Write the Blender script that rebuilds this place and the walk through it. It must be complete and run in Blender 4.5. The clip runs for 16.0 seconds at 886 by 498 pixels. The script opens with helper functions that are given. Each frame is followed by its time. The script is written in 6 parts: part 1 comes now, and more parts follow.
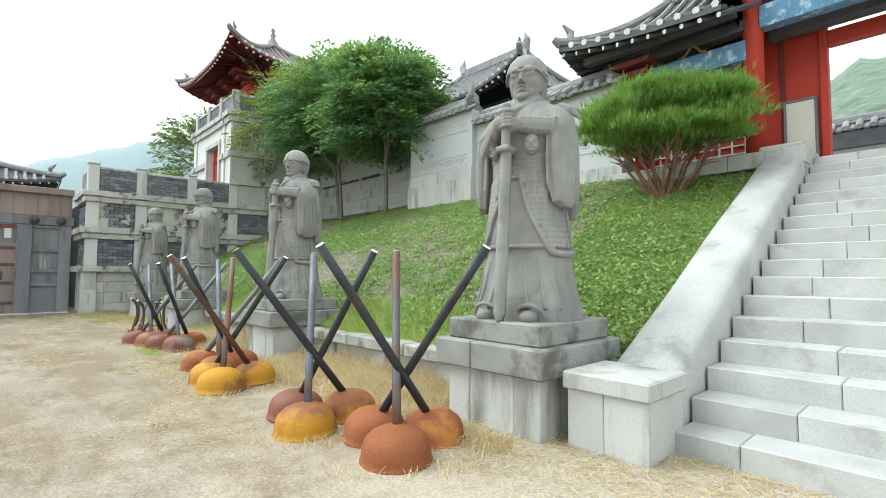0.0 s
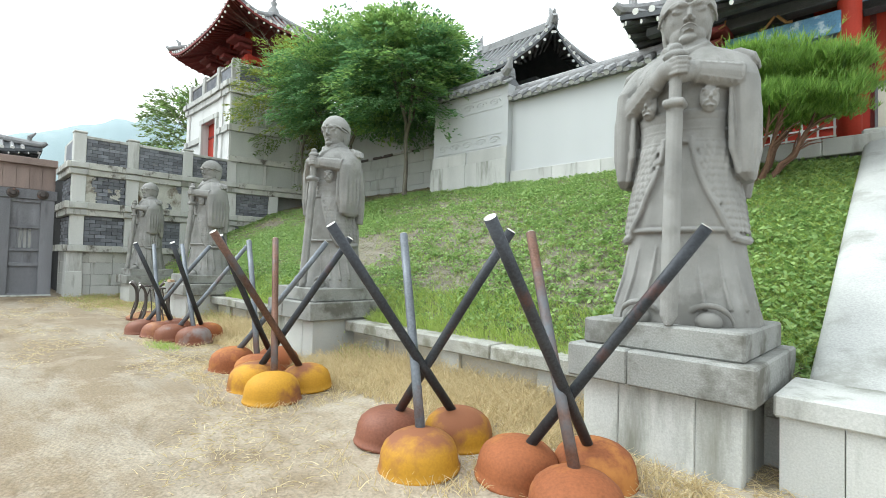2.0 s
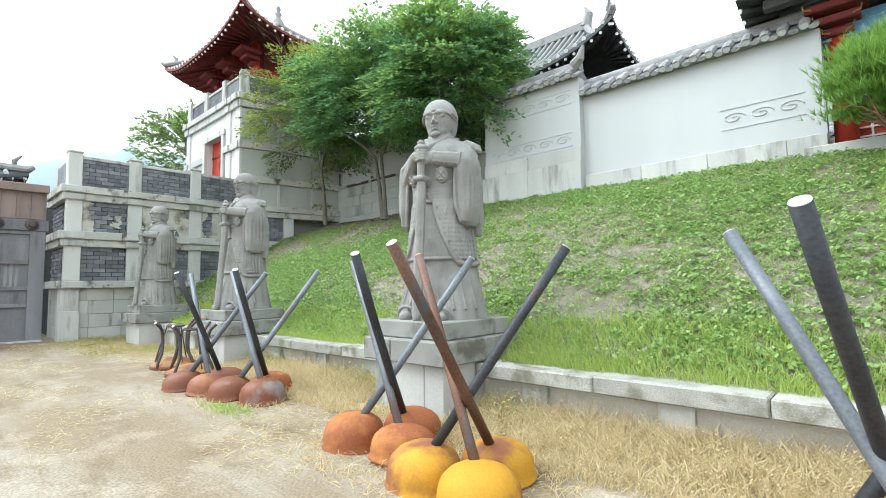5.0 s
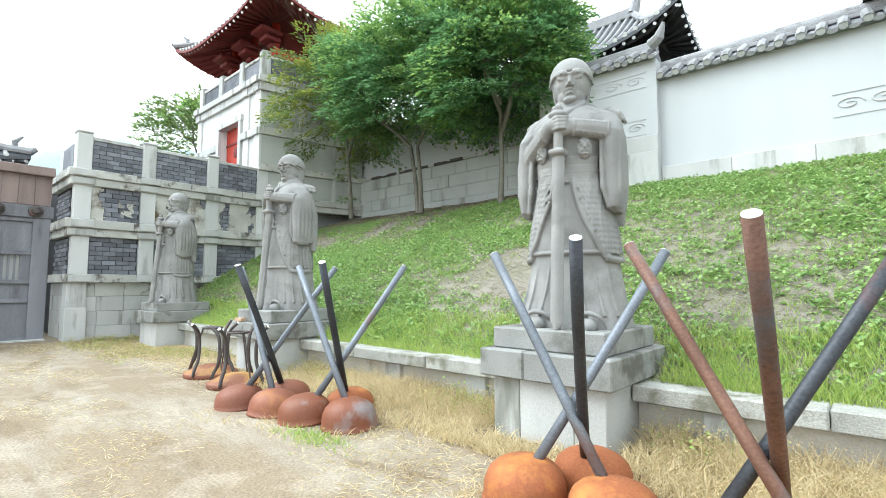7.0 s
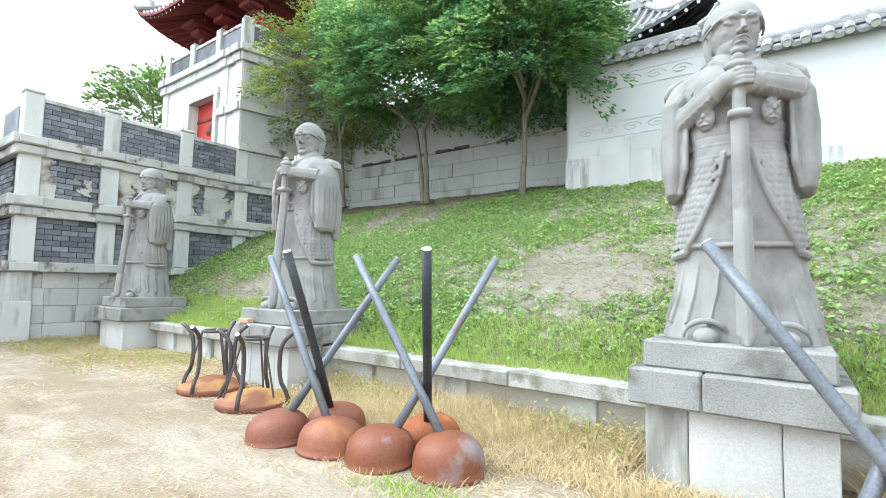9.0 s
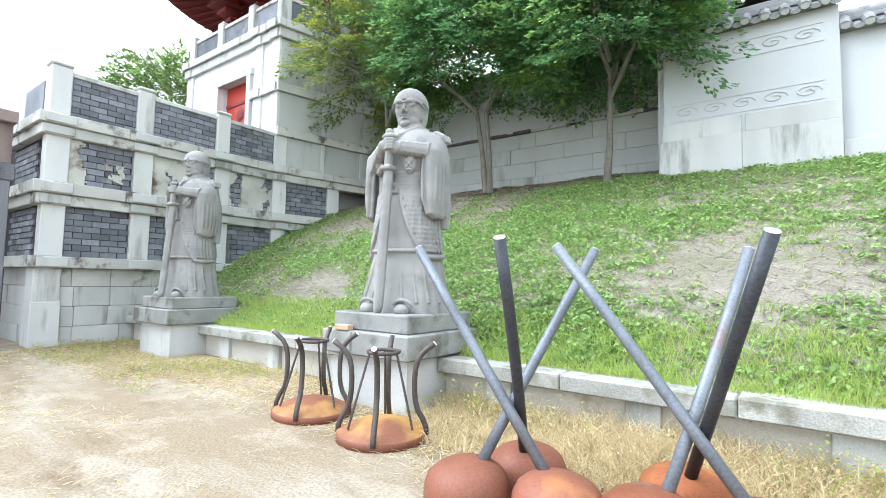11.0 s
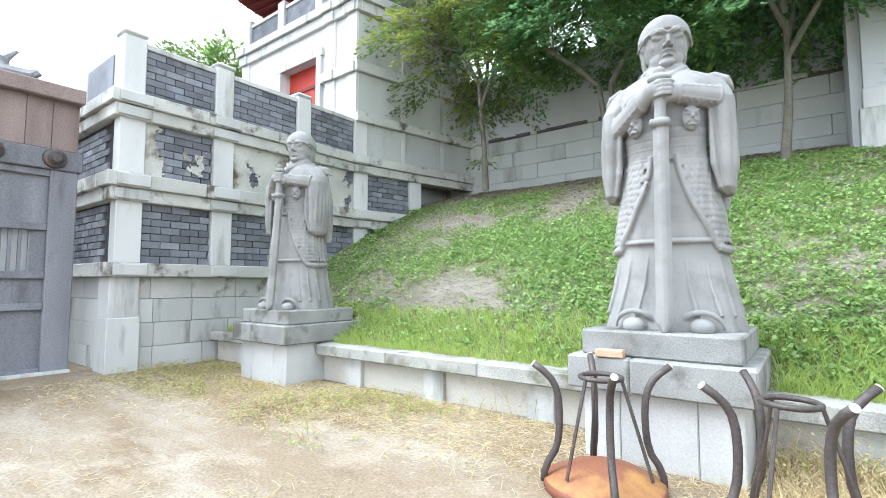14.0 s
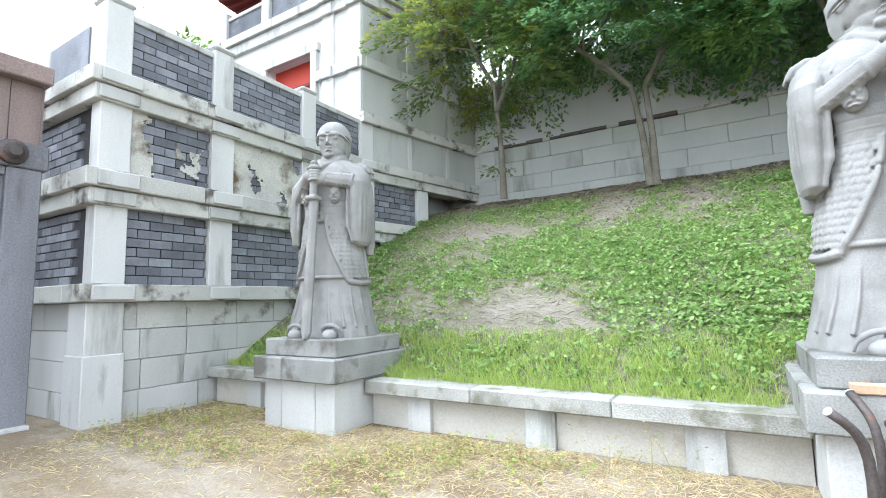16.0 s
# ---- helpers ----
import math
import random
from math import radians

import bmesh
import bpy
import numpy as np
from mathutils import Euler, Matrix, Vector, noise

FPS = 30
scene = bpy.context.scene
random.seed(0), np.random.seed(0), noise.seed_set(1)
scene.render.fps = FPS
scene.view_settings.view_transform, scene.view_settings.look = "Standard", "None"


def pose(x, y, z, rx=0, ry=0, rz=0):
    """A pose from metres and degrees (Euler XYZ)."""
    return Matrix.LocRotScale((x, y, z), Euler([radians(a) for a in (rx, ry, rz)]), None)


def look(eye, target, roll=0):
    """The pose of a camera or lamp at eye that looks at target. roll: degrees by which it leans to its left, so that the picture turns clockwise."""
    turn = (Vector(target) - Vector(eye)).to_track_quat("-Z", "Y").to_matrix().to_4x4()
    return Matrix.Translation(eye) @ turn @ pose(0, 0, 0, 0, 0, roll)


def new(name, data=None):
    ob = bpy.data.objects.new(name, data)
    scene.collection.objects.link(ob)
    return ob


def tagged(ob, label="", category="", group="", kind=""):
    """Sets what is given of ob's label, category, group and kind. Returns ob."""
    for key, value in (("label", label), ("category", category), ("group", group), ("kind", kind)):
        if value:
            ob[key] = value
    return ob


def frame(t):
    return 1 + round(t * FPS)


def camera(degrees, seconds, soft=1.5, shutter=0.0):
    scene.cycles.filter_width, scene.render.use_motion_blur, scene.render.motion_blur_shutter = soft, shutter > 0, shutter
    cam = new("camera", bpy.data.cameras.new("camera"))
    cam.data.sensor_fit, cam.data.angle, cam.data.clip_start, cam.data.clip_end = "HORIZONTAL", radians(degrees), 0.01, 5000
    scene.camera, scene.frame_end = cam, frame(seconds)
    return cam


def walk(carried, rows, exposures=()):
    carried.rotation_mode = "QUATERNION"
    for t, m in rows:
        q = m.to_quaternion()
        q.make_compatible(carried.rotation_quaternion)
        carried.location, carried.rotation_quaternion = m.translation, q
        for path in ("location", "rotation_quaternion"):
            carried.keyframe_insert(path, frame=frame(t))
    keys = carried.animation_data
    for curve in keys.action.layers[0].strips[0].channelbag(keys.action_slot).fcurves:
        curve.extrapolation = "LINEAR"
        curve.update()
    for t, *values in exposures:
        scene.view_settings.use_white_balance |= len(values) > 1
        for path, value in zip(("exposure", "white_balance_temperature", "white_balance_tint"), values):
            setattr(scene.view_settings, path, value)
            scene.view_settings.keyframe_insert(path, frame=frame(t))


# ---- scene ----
cam = camera(85.5, 16.0, soft=0.7)
METRES, EYE, TILT, LEAN, TURN = 14.0, 1.365, 0.0, 0.0, 46.8
ROWS = [
    (0.0, 0.0, 0.0, 0.0, -0.01, 3.07, -0.23),
    (0.5, -0.0211, 0.02, -0.0016, -1.16, 2.36, -0.26),
    (1.0, -0.0427, 0.0377, -0.0009, -1.72, 1.5, -0.98),
    (1.5, -0.0611, 0.0587, 0.0002, -3.42, 2.5, -1.59),
    (2.0, -0.0847, 0.0745, -0.0019, -2.2, 1.74, -1.51),
    (2.5, -0.1065, 0.0898, -0.0014, -2.36, 1.43, -1.73),
    (3.0, -0.1284, 0.1075, -0.0007, -1.31, 3.56, -0.79),
    (5.5, -0.2371, 0.2192, -0.0027, -5.11, 3.92, 1.17),
    (6.0, -0.2591, 0.2392, -0.0027, -6.41, 3.34, 0.68),
    (6.5, -0.2785, 0.2599, -0.0001, -5.76, 4.77, 0.08),
    (7.0, -0.3051, 0.2814, -0.0024, -5.2, 4.38, 0.02),
    (7.5, -0.325, 0.2994, -0.0023, -6.8, 4.61, -0.32),
    (8.0, -0.3479, 0.3263, -0.0021, -6.81, 4.77, -0.52),
    (8.5, -0.3684, 0.3489, -0.0019, -9.1, 4.68, -0.63),
    (9.0, -0.3886, 0.3753, -0.0035, -10.58, 4.2, -1.1),
    (11.5, -0.5019, 0.4966, -0.0043, -10.72, 3.57, -1.01),
    (12.0, -0.5235, 0.5177, -0.0036, -11.08, 2.71, -0.06),
    (12.5, -0.5458, 0.5415, -0.0048, -9.91, 2.14, -0.0),
    (13.0, -0.5704, 0.5636, -0.0029, -9.66, 2.57, 0.34),
    (13.5, -0.5913, 0.5894, -0.0041, -9.42, 3.33, 0.22),
    (14.0, -0.6146, 0.6127, -0.0038, -9.44, 4.06, 0.05),
    (14.5, -0.6352, 0.6368, -0.0031, -12.72, 6.4, 0.55),
    (15.0, -0.6571, 0.6617, -0.003, -13.74, 6.44, 0.4),
    (15.5, -0.6786, 0.6838, -0.0028, -15.21, 5.97, 0.58),
    (16.0, -0.7006, 0.7089, -0.0019, -15.42, 6.1, 1.35),
]
walk(cam, [(t, pose(0, 0, EYE, TILT, LEAN, TURN) @ pose(METRES * x, METRES * y, METRES * z, 90 + pitch, roll, yaw)) for t, x, y, z, yaw, pitch, roll in ROWS],
     [(0.0, 1.38, 6120, 1), (3.0, 1.57, 6020, 2), (7.0, 1.93, 5850, 2), (9.0, 2.08, 5740, 4), (16.0, 2.22, 5620, 7)])

# ---- world and light: bright overcast noon ----
world = bpy.data.worlds.new("overcast")
scene.world = world
world.use_nodes = True
wn, wl = world.node_tree.nodes, world.node_tree.links
sky = wn.new("ShaderNodeTexSky")
sky.sky_type, sky.sun_disc = "NISHITA", False
sky.sun_elevation, sky.sun_rotation = radians(52), radians(231)
sky.dust_density, sky.air_density = 6.0, 1.0
pale = wn.new("ShaderNodeHueSaturation")
pale.inputs["Saturation"].default_value = 0.12
veil = wn.new("ShaderNodeMix")
veil.data_type = "RGBA"
veil.inputs[0].default_value = 0.8
veil.inputs[7].default_value = (5.0, 5.05, 5.1, 1)
wl.new(sky.outputs[0], pale.inputs["Color"])
wl.new(pale.outputs[0], veil.inputs[6])
wl.new(veil.outputs[2], wn["Background"].inputs["Color"])
wn["Background"].inputs["Strength"].default_value = 0.15
sun = new("sun", bpy.data.lights.new("sun", "SUN"))
sun.data.energy, sun.data.angle, sun.data.color = 0.8, radians(35), (1.0, 0.985, 0.96)
sun.matrix_world = look((-10, -8, 16.4), (0, 0, 0))


# ---- materials ----
def material(name, colour, rough=0.85, scale=3.0, fine=60.0, vary=0.18, bump=0.25, metal=0.0, stain=None, stain_at=0.55, stain_scale=1.2, piece=0.0, streak=False):
    """A weathered surface: colour varied at two scales, stains with a shape of their own, fine relief."""
    m = bpy.data.materials.new(name)
    m.use_nodes = True
    n, l = m.node_tree.nodes, m.node_tree.links
    b = n["Principled BSDF"]
    co = n.new("ShaderNodeTexCoord")
    mp = n.new("ShaderNodeMapping")
    l.new(co.outputs["Object"], mp.inputs["Vector"])
    info = n.new("ShaderNodeObjectInfo")
    off = n.new("ShaderNodeMath")
    off.operation = "MULTIPLY"
    l.new(info.outputs["Random"], off.inputs[0])
    off.inputs[1].default_value = 37.0
    l.new(off.outputs[0], mp.inputs["Location"])
    if streak:
        mp.inputs["Scale"].default_value = (1.0, 1.0, 0.18)
    big = n.new("ShaderNodeTexNoise")
    big.inputs["Scale"].default_value, big.inputs["Detail"].default_value = scale, 6.0
    small = n.new("ShaderNodeTexNoise")
    small.inputs["Scale"].default_value, small.inputs["Detail"].default_value = fine, 4.0
    l.new(mp.outputs[0], big.inputs["Vector"])
    l.new(co.outputs["Object"], small.inputs["Vector"])
    add = n.new("ShaderNodeMath")
    add.operation = "ADD"
    l.new(big.outputs[0], add.inputs[0])
    l.new(small.outputs[0], add.inputs[1])
    ramp = n.new("ShaderNodeMapRange")
    l.new(add.outputs[0], ramp.inputs[0])
    ramp.inputs[1].default_value, ramp.inputs[2].default_value = 0.6, 1.4
    ramp.inputs[3].default_value, ramp.inputs[4].default_value = 1 - vary * 1.6, 1 + vary
    last = ramp.outputs[0]
    if piece:
        pr = n.new("ShaderNodeMapRange")
        l.new(info.outputs["Random"], pr.inputs[0])
        pr.inputs[3].default_value, pr.inputs[4].default_value = 1 - piece, 1 + piece
        mul = n.new("ShaderNodeMath")
        mul.operation = "MULTIPLY"
        l.new(last, mul.inputs[0])
        l.new(pr.outputs[0], mul.inputs[1])
        last = mul.outputs[0]
    tint = n.new("ShaderNodeVectorMath")
    tint.operation = "SCALE"
    tint.inputs[0].default_value = colour
    l.new(last, tint.inputs["Scale"])
    out = tint.outputs[0]
    if stain:
        st = n.new("ShaderNodeTexNoise")
        st.inputs["Scale"].default_value, st.inputs["Detail"].default_value, st.inputs["Roughness"].default_value = stain_scale, 8.0, 0.62
        l.new(mp.outputs[0], st.inputs["Vector"])
        sr = n.new("ShaderNodeMapRange")
        l.new(st.outputs[0], sr.inputs[0])
        sr.inputs[1].default_value, sr.inputs[2].default_value = stain_at, stain_at + 0.12
        mix = n.new("ShaderNodeMix")
        mix.data_type = "RGBA"
        l.new(sr.outputs[0], mix.inputs[0])
        l.new(out, mix.inputs[6])
        mix.inputs[7].default_value = (*stain, 1)
        out = mix.outputs[2]
    l.new(out, b.inputs["Base Color"])
    b.inputs["Roughness"].default_value, b.inputs["Metallic"].default_value = rough, metal
    b.inputs["Specular IOR Level"].default_value = 0.25
    if bump:
        bp = n.new("ShaderNodeBump")
        bp.inputs["Strength"].default_value, bp.inputs["Distance"].default_value = bump, 0.02
        l.new(add.outputs[0], bp.inputs["Height"])
        l.new(bp.outputs[0], b.inputs["Normal"])
    return m


GRANITE = material("pale_granite", (0.47, 0.47, 0.45), 0.85, 2.0, 90, 0.16, 0.1, stain=(0.215, 0.215, 0.185), stain_at=0.545, stain_scale=1.9, piece=0.08, streak=True)
# worn maroon rust; the grey patches paint a sheen into the colour
WORN_SHEEN = material("worn_maroon_grey_sheen", (0.19, 0.068, 0.036), 0.5, 2.5, 60, 0.2, 0.08, stain=(0.22, 0.20, 0.20), stain_at=0.535, stain_scale=1.6)
GRANITE_OLD = material("weathered_granite", (0.27, 0.27, 0.255), 0.9, 2.4, 80, 0.26, 0.18, stain=(0.12, 0.115, 0.10), stain_at=0.51, stain_scale=2.2, piece=0.06)
STATUE = material("carved_granite", (0.266, 0.262, 0.250), 0.9, 2.6, 160, 0.28, 0.14, stain=(0.185, 0.18, 0.168), stain_at=0.53, stain_scale=1.8)
STEP = material("step_granite", (0.435, 0.435, 0.425), 0.85, 2.5, 110, 0.2, 0.14, stain=(0.30, 0.285, 0.26), stain_at=0.58, stain_scale=2.0, piece=0.07)
PLASTER = material("grey_plaster", (0.47, 0.48, 0.485), 0.9, 1.2, 60, 0.07, 0.08, stain=(0.42, 0.42, 0.41), stain_at=0.6, stain_scale=0.8, streak=True)
WHITEWASH = material("white_render", (0.60, 0.60, 0.585), 0.88, 1.3, 70, 0.09, 0.12, stain=(0.42, 0.42, 0.38), stain_at=0.6, stain_scale=1.2, streak=True)
# streaked damp render, its colour darkened for the shaded plinth and tower side
SHADED_DAMP = material("shaded_damp_render", (0.41, 0.42, 0.395), 0.88, 1.3, 70, 0.14, 0.15, stain=(0.22, 0.23, 0.19), stain_at=0.56, stain_scale=1.4, streak=True)
BRICK = material("grey_brick", (0.175, 0.182, 0.202), 0.9, 3.0, 60, 0.28, 0.35, stain=(0.26, 0.26, 0.26), stain_at=0.6, stain_scale=2.0, piece=0.34)
PEELED = material("peeling_lime_plaster", (0.47, 0.46, 0.41), 0.9, 2.5, 60, 0.22, 0.3, stain=(0.11, 0.08, 0.05), stain_at=0.51, stain_scale=1.5)
POSTSTONE = material("white_stone_post", (0.54, 0.54, 0.52), 0.88, 1.6, 80, 0.14, 0.2, stain=(0.27, 0.265, 0.24), stain_at=0.57, stain_scale=1.5, streak=True)
BOWL = material("orange_rust_bowl", (0.21, 0.085, 0.048), 0.6, 2.5, 60, 0.18, 0.06, stain=(0.36, 0.20, 0.065), stain_at=0.51, stain_scale=1.3)
MORTAR = material("dark_mortar", (0.055, 0.055, 0.058), 0.95, 5, 80, 0.2, 0.3)
LEDGE = material("streaked_ledge", (0.46, 0.455, 0.42), 0.88, 2.0, 70, 0.2, 0.25, stain=(0.11, 0.10, 0.085), stain_at=0.53, stain_scale=2.4, piece=0.05)
COPING = material("mottled_coping", (0.36, 0.355, 0.322), 0.9, 3.0, 80, 0.30, 0.35, stain=(0.17, 0.165, 0.125), stain_at=0.515, stain_scale=2.6, piece=0.08)
LOWWALL = material("cream_render", (0.50, 0.475, 0.42), 0.9, 1.8, 70, 0.14, 0.2, stain=(0.34, 0.30, 0.24), stain_at=0.55, stain_scale=1.8)
CHEEK = material("lichened_granite", (0.44, 0.44, 0.425), 0.9, 1.6, 70, 0.2, 0.14, stain=(0.27, 0.27, 0.245), stain_at=0.55, stain_scale=1.5)
RUST = material("rusty_iron", (0.255, 0.086, 0.034), 0.75, 2.5, 60, 0.2, 0.08, stain=(0.40, 0.165, 0.045), stain_at=0.53, stain_scale=2.2, piece=0.12)
OCHRE = material("ochre_rust", (0.44, 0.225, 0.02), 0.7, 2.5, 60, 0.14, 0.06, stain=(0.22, 0.085, 0.04), stain_at=0.495, stain_scale=1.9, piece=0.1)
MAROON = material("maroon_rust", (0.185, 0.07, 0.042), 0.55, 2.5, 60, 0.22, 0.08, stain=(0.30, 0.13, 0.05), stain_at=0.6, stain_scale=1.9, piece=0.1)
POLE = material("dark_steel_pipe", (0.052, 0.055, 0.062), 0.5, 4.0, 60, 0.3, 0.15, metal=0.45, stain=(0.14, 0.06, 0.045), stain_at=0.6, stain_scale=1.5, piece=0.15)
POLE_GREY = material("grey_steel_pipe", (0.165, 0.178, 0.20), 0.5, 4.0, 60, 0.25, 0.12, metal=0.3, stain=(0.17, 0.085, 0.06), stain_at=0.6, stain_scale=1.2, piece=0.15)
POLE_RUST = material("rusted_steel_pipe", (0.125, 0.068, 0.048), 0.55, 3.0, 60, 0.35, 0.2, metal=0.35, stain=(0.085, 0.085, 0.09), stain_at=0.50, stain_scale=1.6)
POLE_PATCHY = material("half_rusted_pipe", (0.16, 0.085, 0.06), 0.55, 3.0, 60, 0.3, 0.15, metal=0.3, stain=(0.125, 0.135, 0.15), stain_at=0.49, stain_scale=1.0)
CUT = material("bare_pipe_end", (0.72, 0.70, 0.66), 0.6, 6, 60, 0.1, 0.1)
RED = material("red_lacquer", (0.42, 0.045, 0.025), 0.6, 2.0, 50, 0.16, 0.1)
DARKRED = material("dark_red_timber", (0.17, 0.035, 0.033), 0.7, 2.0, 50, 0.2, 0.15)
TILE = material("grey_roof_tile", (0.20, 0.205, 0.215), 0.75, 4.0, 60, 0.25, 0.3, piece=0.12)
TILE_PALE = material("pale_roof_tile", (0.29, 0.29, 0.295), 0.8, 4.0, 60, 0.22, 0.3, stain=(0.16, 0.16, 0.16), stain_at=0.58, stain_scale=3, piece=0.1)
LIME = material("lime_plug", (0.78, 0.78, 0.76), 0.9, 4.0, 60, 0.08, 0.1)
WORN_LIME = material("worn_lime_plug", (0.42, 0.42, 0.41), 0.9, 4.0, 60, 0.2, 0.1)
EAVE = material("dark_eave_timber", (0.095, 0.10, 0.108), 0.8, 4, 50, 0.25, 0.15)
BLUEBEAM = material("painted_blue_beam", (0.13, 0.27, 0.42), 0.7, 5, 40, 0.25, 0.1, stain=(0.45, 0.55, 0.62), stain_at=0.52, stain_scale=6)
TEAL = material("teal_base_paint", (0.05, 0.20, 0.20), 0.7, 5, 40, 0.2, 0.1)
GOLD = material("tarnished_gold", (0.30, 0.17, 0.07), 0.5, 5, 40, 0.2, 0.1, metal=0.3)
TIMBER = material("grey_weathered_timber", (0.19, 0.19, 0.205), 0.85, 3, 50, 0.25, 0.3, stain=(0.10, 0.095, 0.10), stain_at=0.57, stain_scale=2, piece=0.1, streak=True)
TIMBER_BROWN = material("brown_weathered_plank", (0.26, 0.20, 0.18), 0.85, 3, 50, 0.25, 0.3, stain=(0.13, 0.10, 0.09), stain_at=0.57, stain_scale=2, piece=0.12, streak=True)
BARK = material("grey_bark", (0.17, 0.155, 0.125), 0.9, 6, 40, 0.3, 0.5)
BARK_PINE = material("reddish_bark", (0.19, 0.11, 0.075), 0.9, 8, 40, 0.3, 0.5)
BOARD = material("plain_board", (0.62, 0.59, 0.5), 0.7, 2, 40, 0.06, 0.05)
BOARD_TAN = material("tan_brick", (0.48, 0.33, 0.22), 0.85, 5, 60, 0.15, 0.2)
IRON_DARK = material("dark_pitted_iron", (0.095, 0.082, 0.077), 0.55, 5, 60, 0.3, 0.12, metal=0.4, stain=(0.20, 0.085, 0.05), stain_at=0.6, stain_scale=4)


def leaf_material(name, a, b, gloss=0.5):
    """Foliage: tint by leaf, a little light through it."""
    m = bpy.data.materials.new(name)
    m.use_nodes = True
    n, l = m.node_tree.nodes, m.node_tree.links
    geo = n.new("ShaderNodeNewGeometry")
    mix = n.new("ShaderNodeMix")
    mix.data_type = "RGBA"
    l.new(geo.outputs["Random Per Island"], mix.inputs[0])
    mix.inputs[6].default_value, mix.inputs[7].default_value = (*a, 1), (*b, 1)
    p = n["Principled BSDF"]
    l.new(mix.outputs[2], p.inputs["Base Color"])
    p.inputs["Roughness"].default_value = gloss
    tr = n.new("ShaderNodeBsdfTranslucent")
    l.new(mix.outputs[2], tr.inputs["Color"])
    sh = n.new("ShaderNodeMixShader")
    sh.inputs[0].default_value = 0.45
    l.new(p.outputs[0], sh.inputs[1])
    l.new(tr.outputs[0], sh.inputs[2])
    l.new(sh.outputs[0], n["Material Output"].inputs["Surface"])
    return m


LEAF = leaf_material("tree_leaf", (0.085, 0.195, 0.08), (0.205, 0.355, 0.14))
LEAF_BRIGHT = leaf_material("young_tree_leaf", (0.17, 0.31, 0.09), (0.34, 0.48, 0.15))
LEAF_OLIVE = leaf_material("olive_tree_leaf", (0.115, 0.18, 0.06), (0.235, 0.315, 0.10))
LEAF_GOLD = leaf_material("yellowing_tree_leaf", (0.19, 0.25, 0.045), (0.36, 0.37, 0.075))
NEEDLE = leaf_material("pine_needle", (0.12, 0.24, 0.04), (0.29, 0.46, 0.085))
GRASS = leaf_material("grass_blade", (0.24, 0.36, 0.08), (0.45, 0.56, 0.15), 0.6)
GRASS_PALE = leaf_material("dull_grass_blade", (0.26, 0.30, 0.11), (0.43, 0.45, 0.19), 0.6)
FRINGE = leaf_material("soft_grass_blade", (0.30, 0.405, 0.095), (0.52, 0.605, 0.175), 0.6)
CLOVER = leaf_material("clover_leaf", (0.175, 0.295, 0.088), (0.37, 0.50, 0.172), 0.55)
DRY_STEM = leaf_material("dead_stem", (0.20, 0.175, 0.13), (0.42, 0.37, 0.28), 0.8)
STRAW = leaf_material("dry_grass", (0.48, 0.38, 0.20), (0.76, 0.65, 0.42), 0.7)
LITTER = leaf_material("fallen_leaf", (0.14, 0.09, 0.055), (0.27, 0.19, 0.11), 0.8)
WEED = leaf_material("yellowed_weed", (0.30, 0.25, 0.10), (0.58, 0.48, 0.24), 0.7)


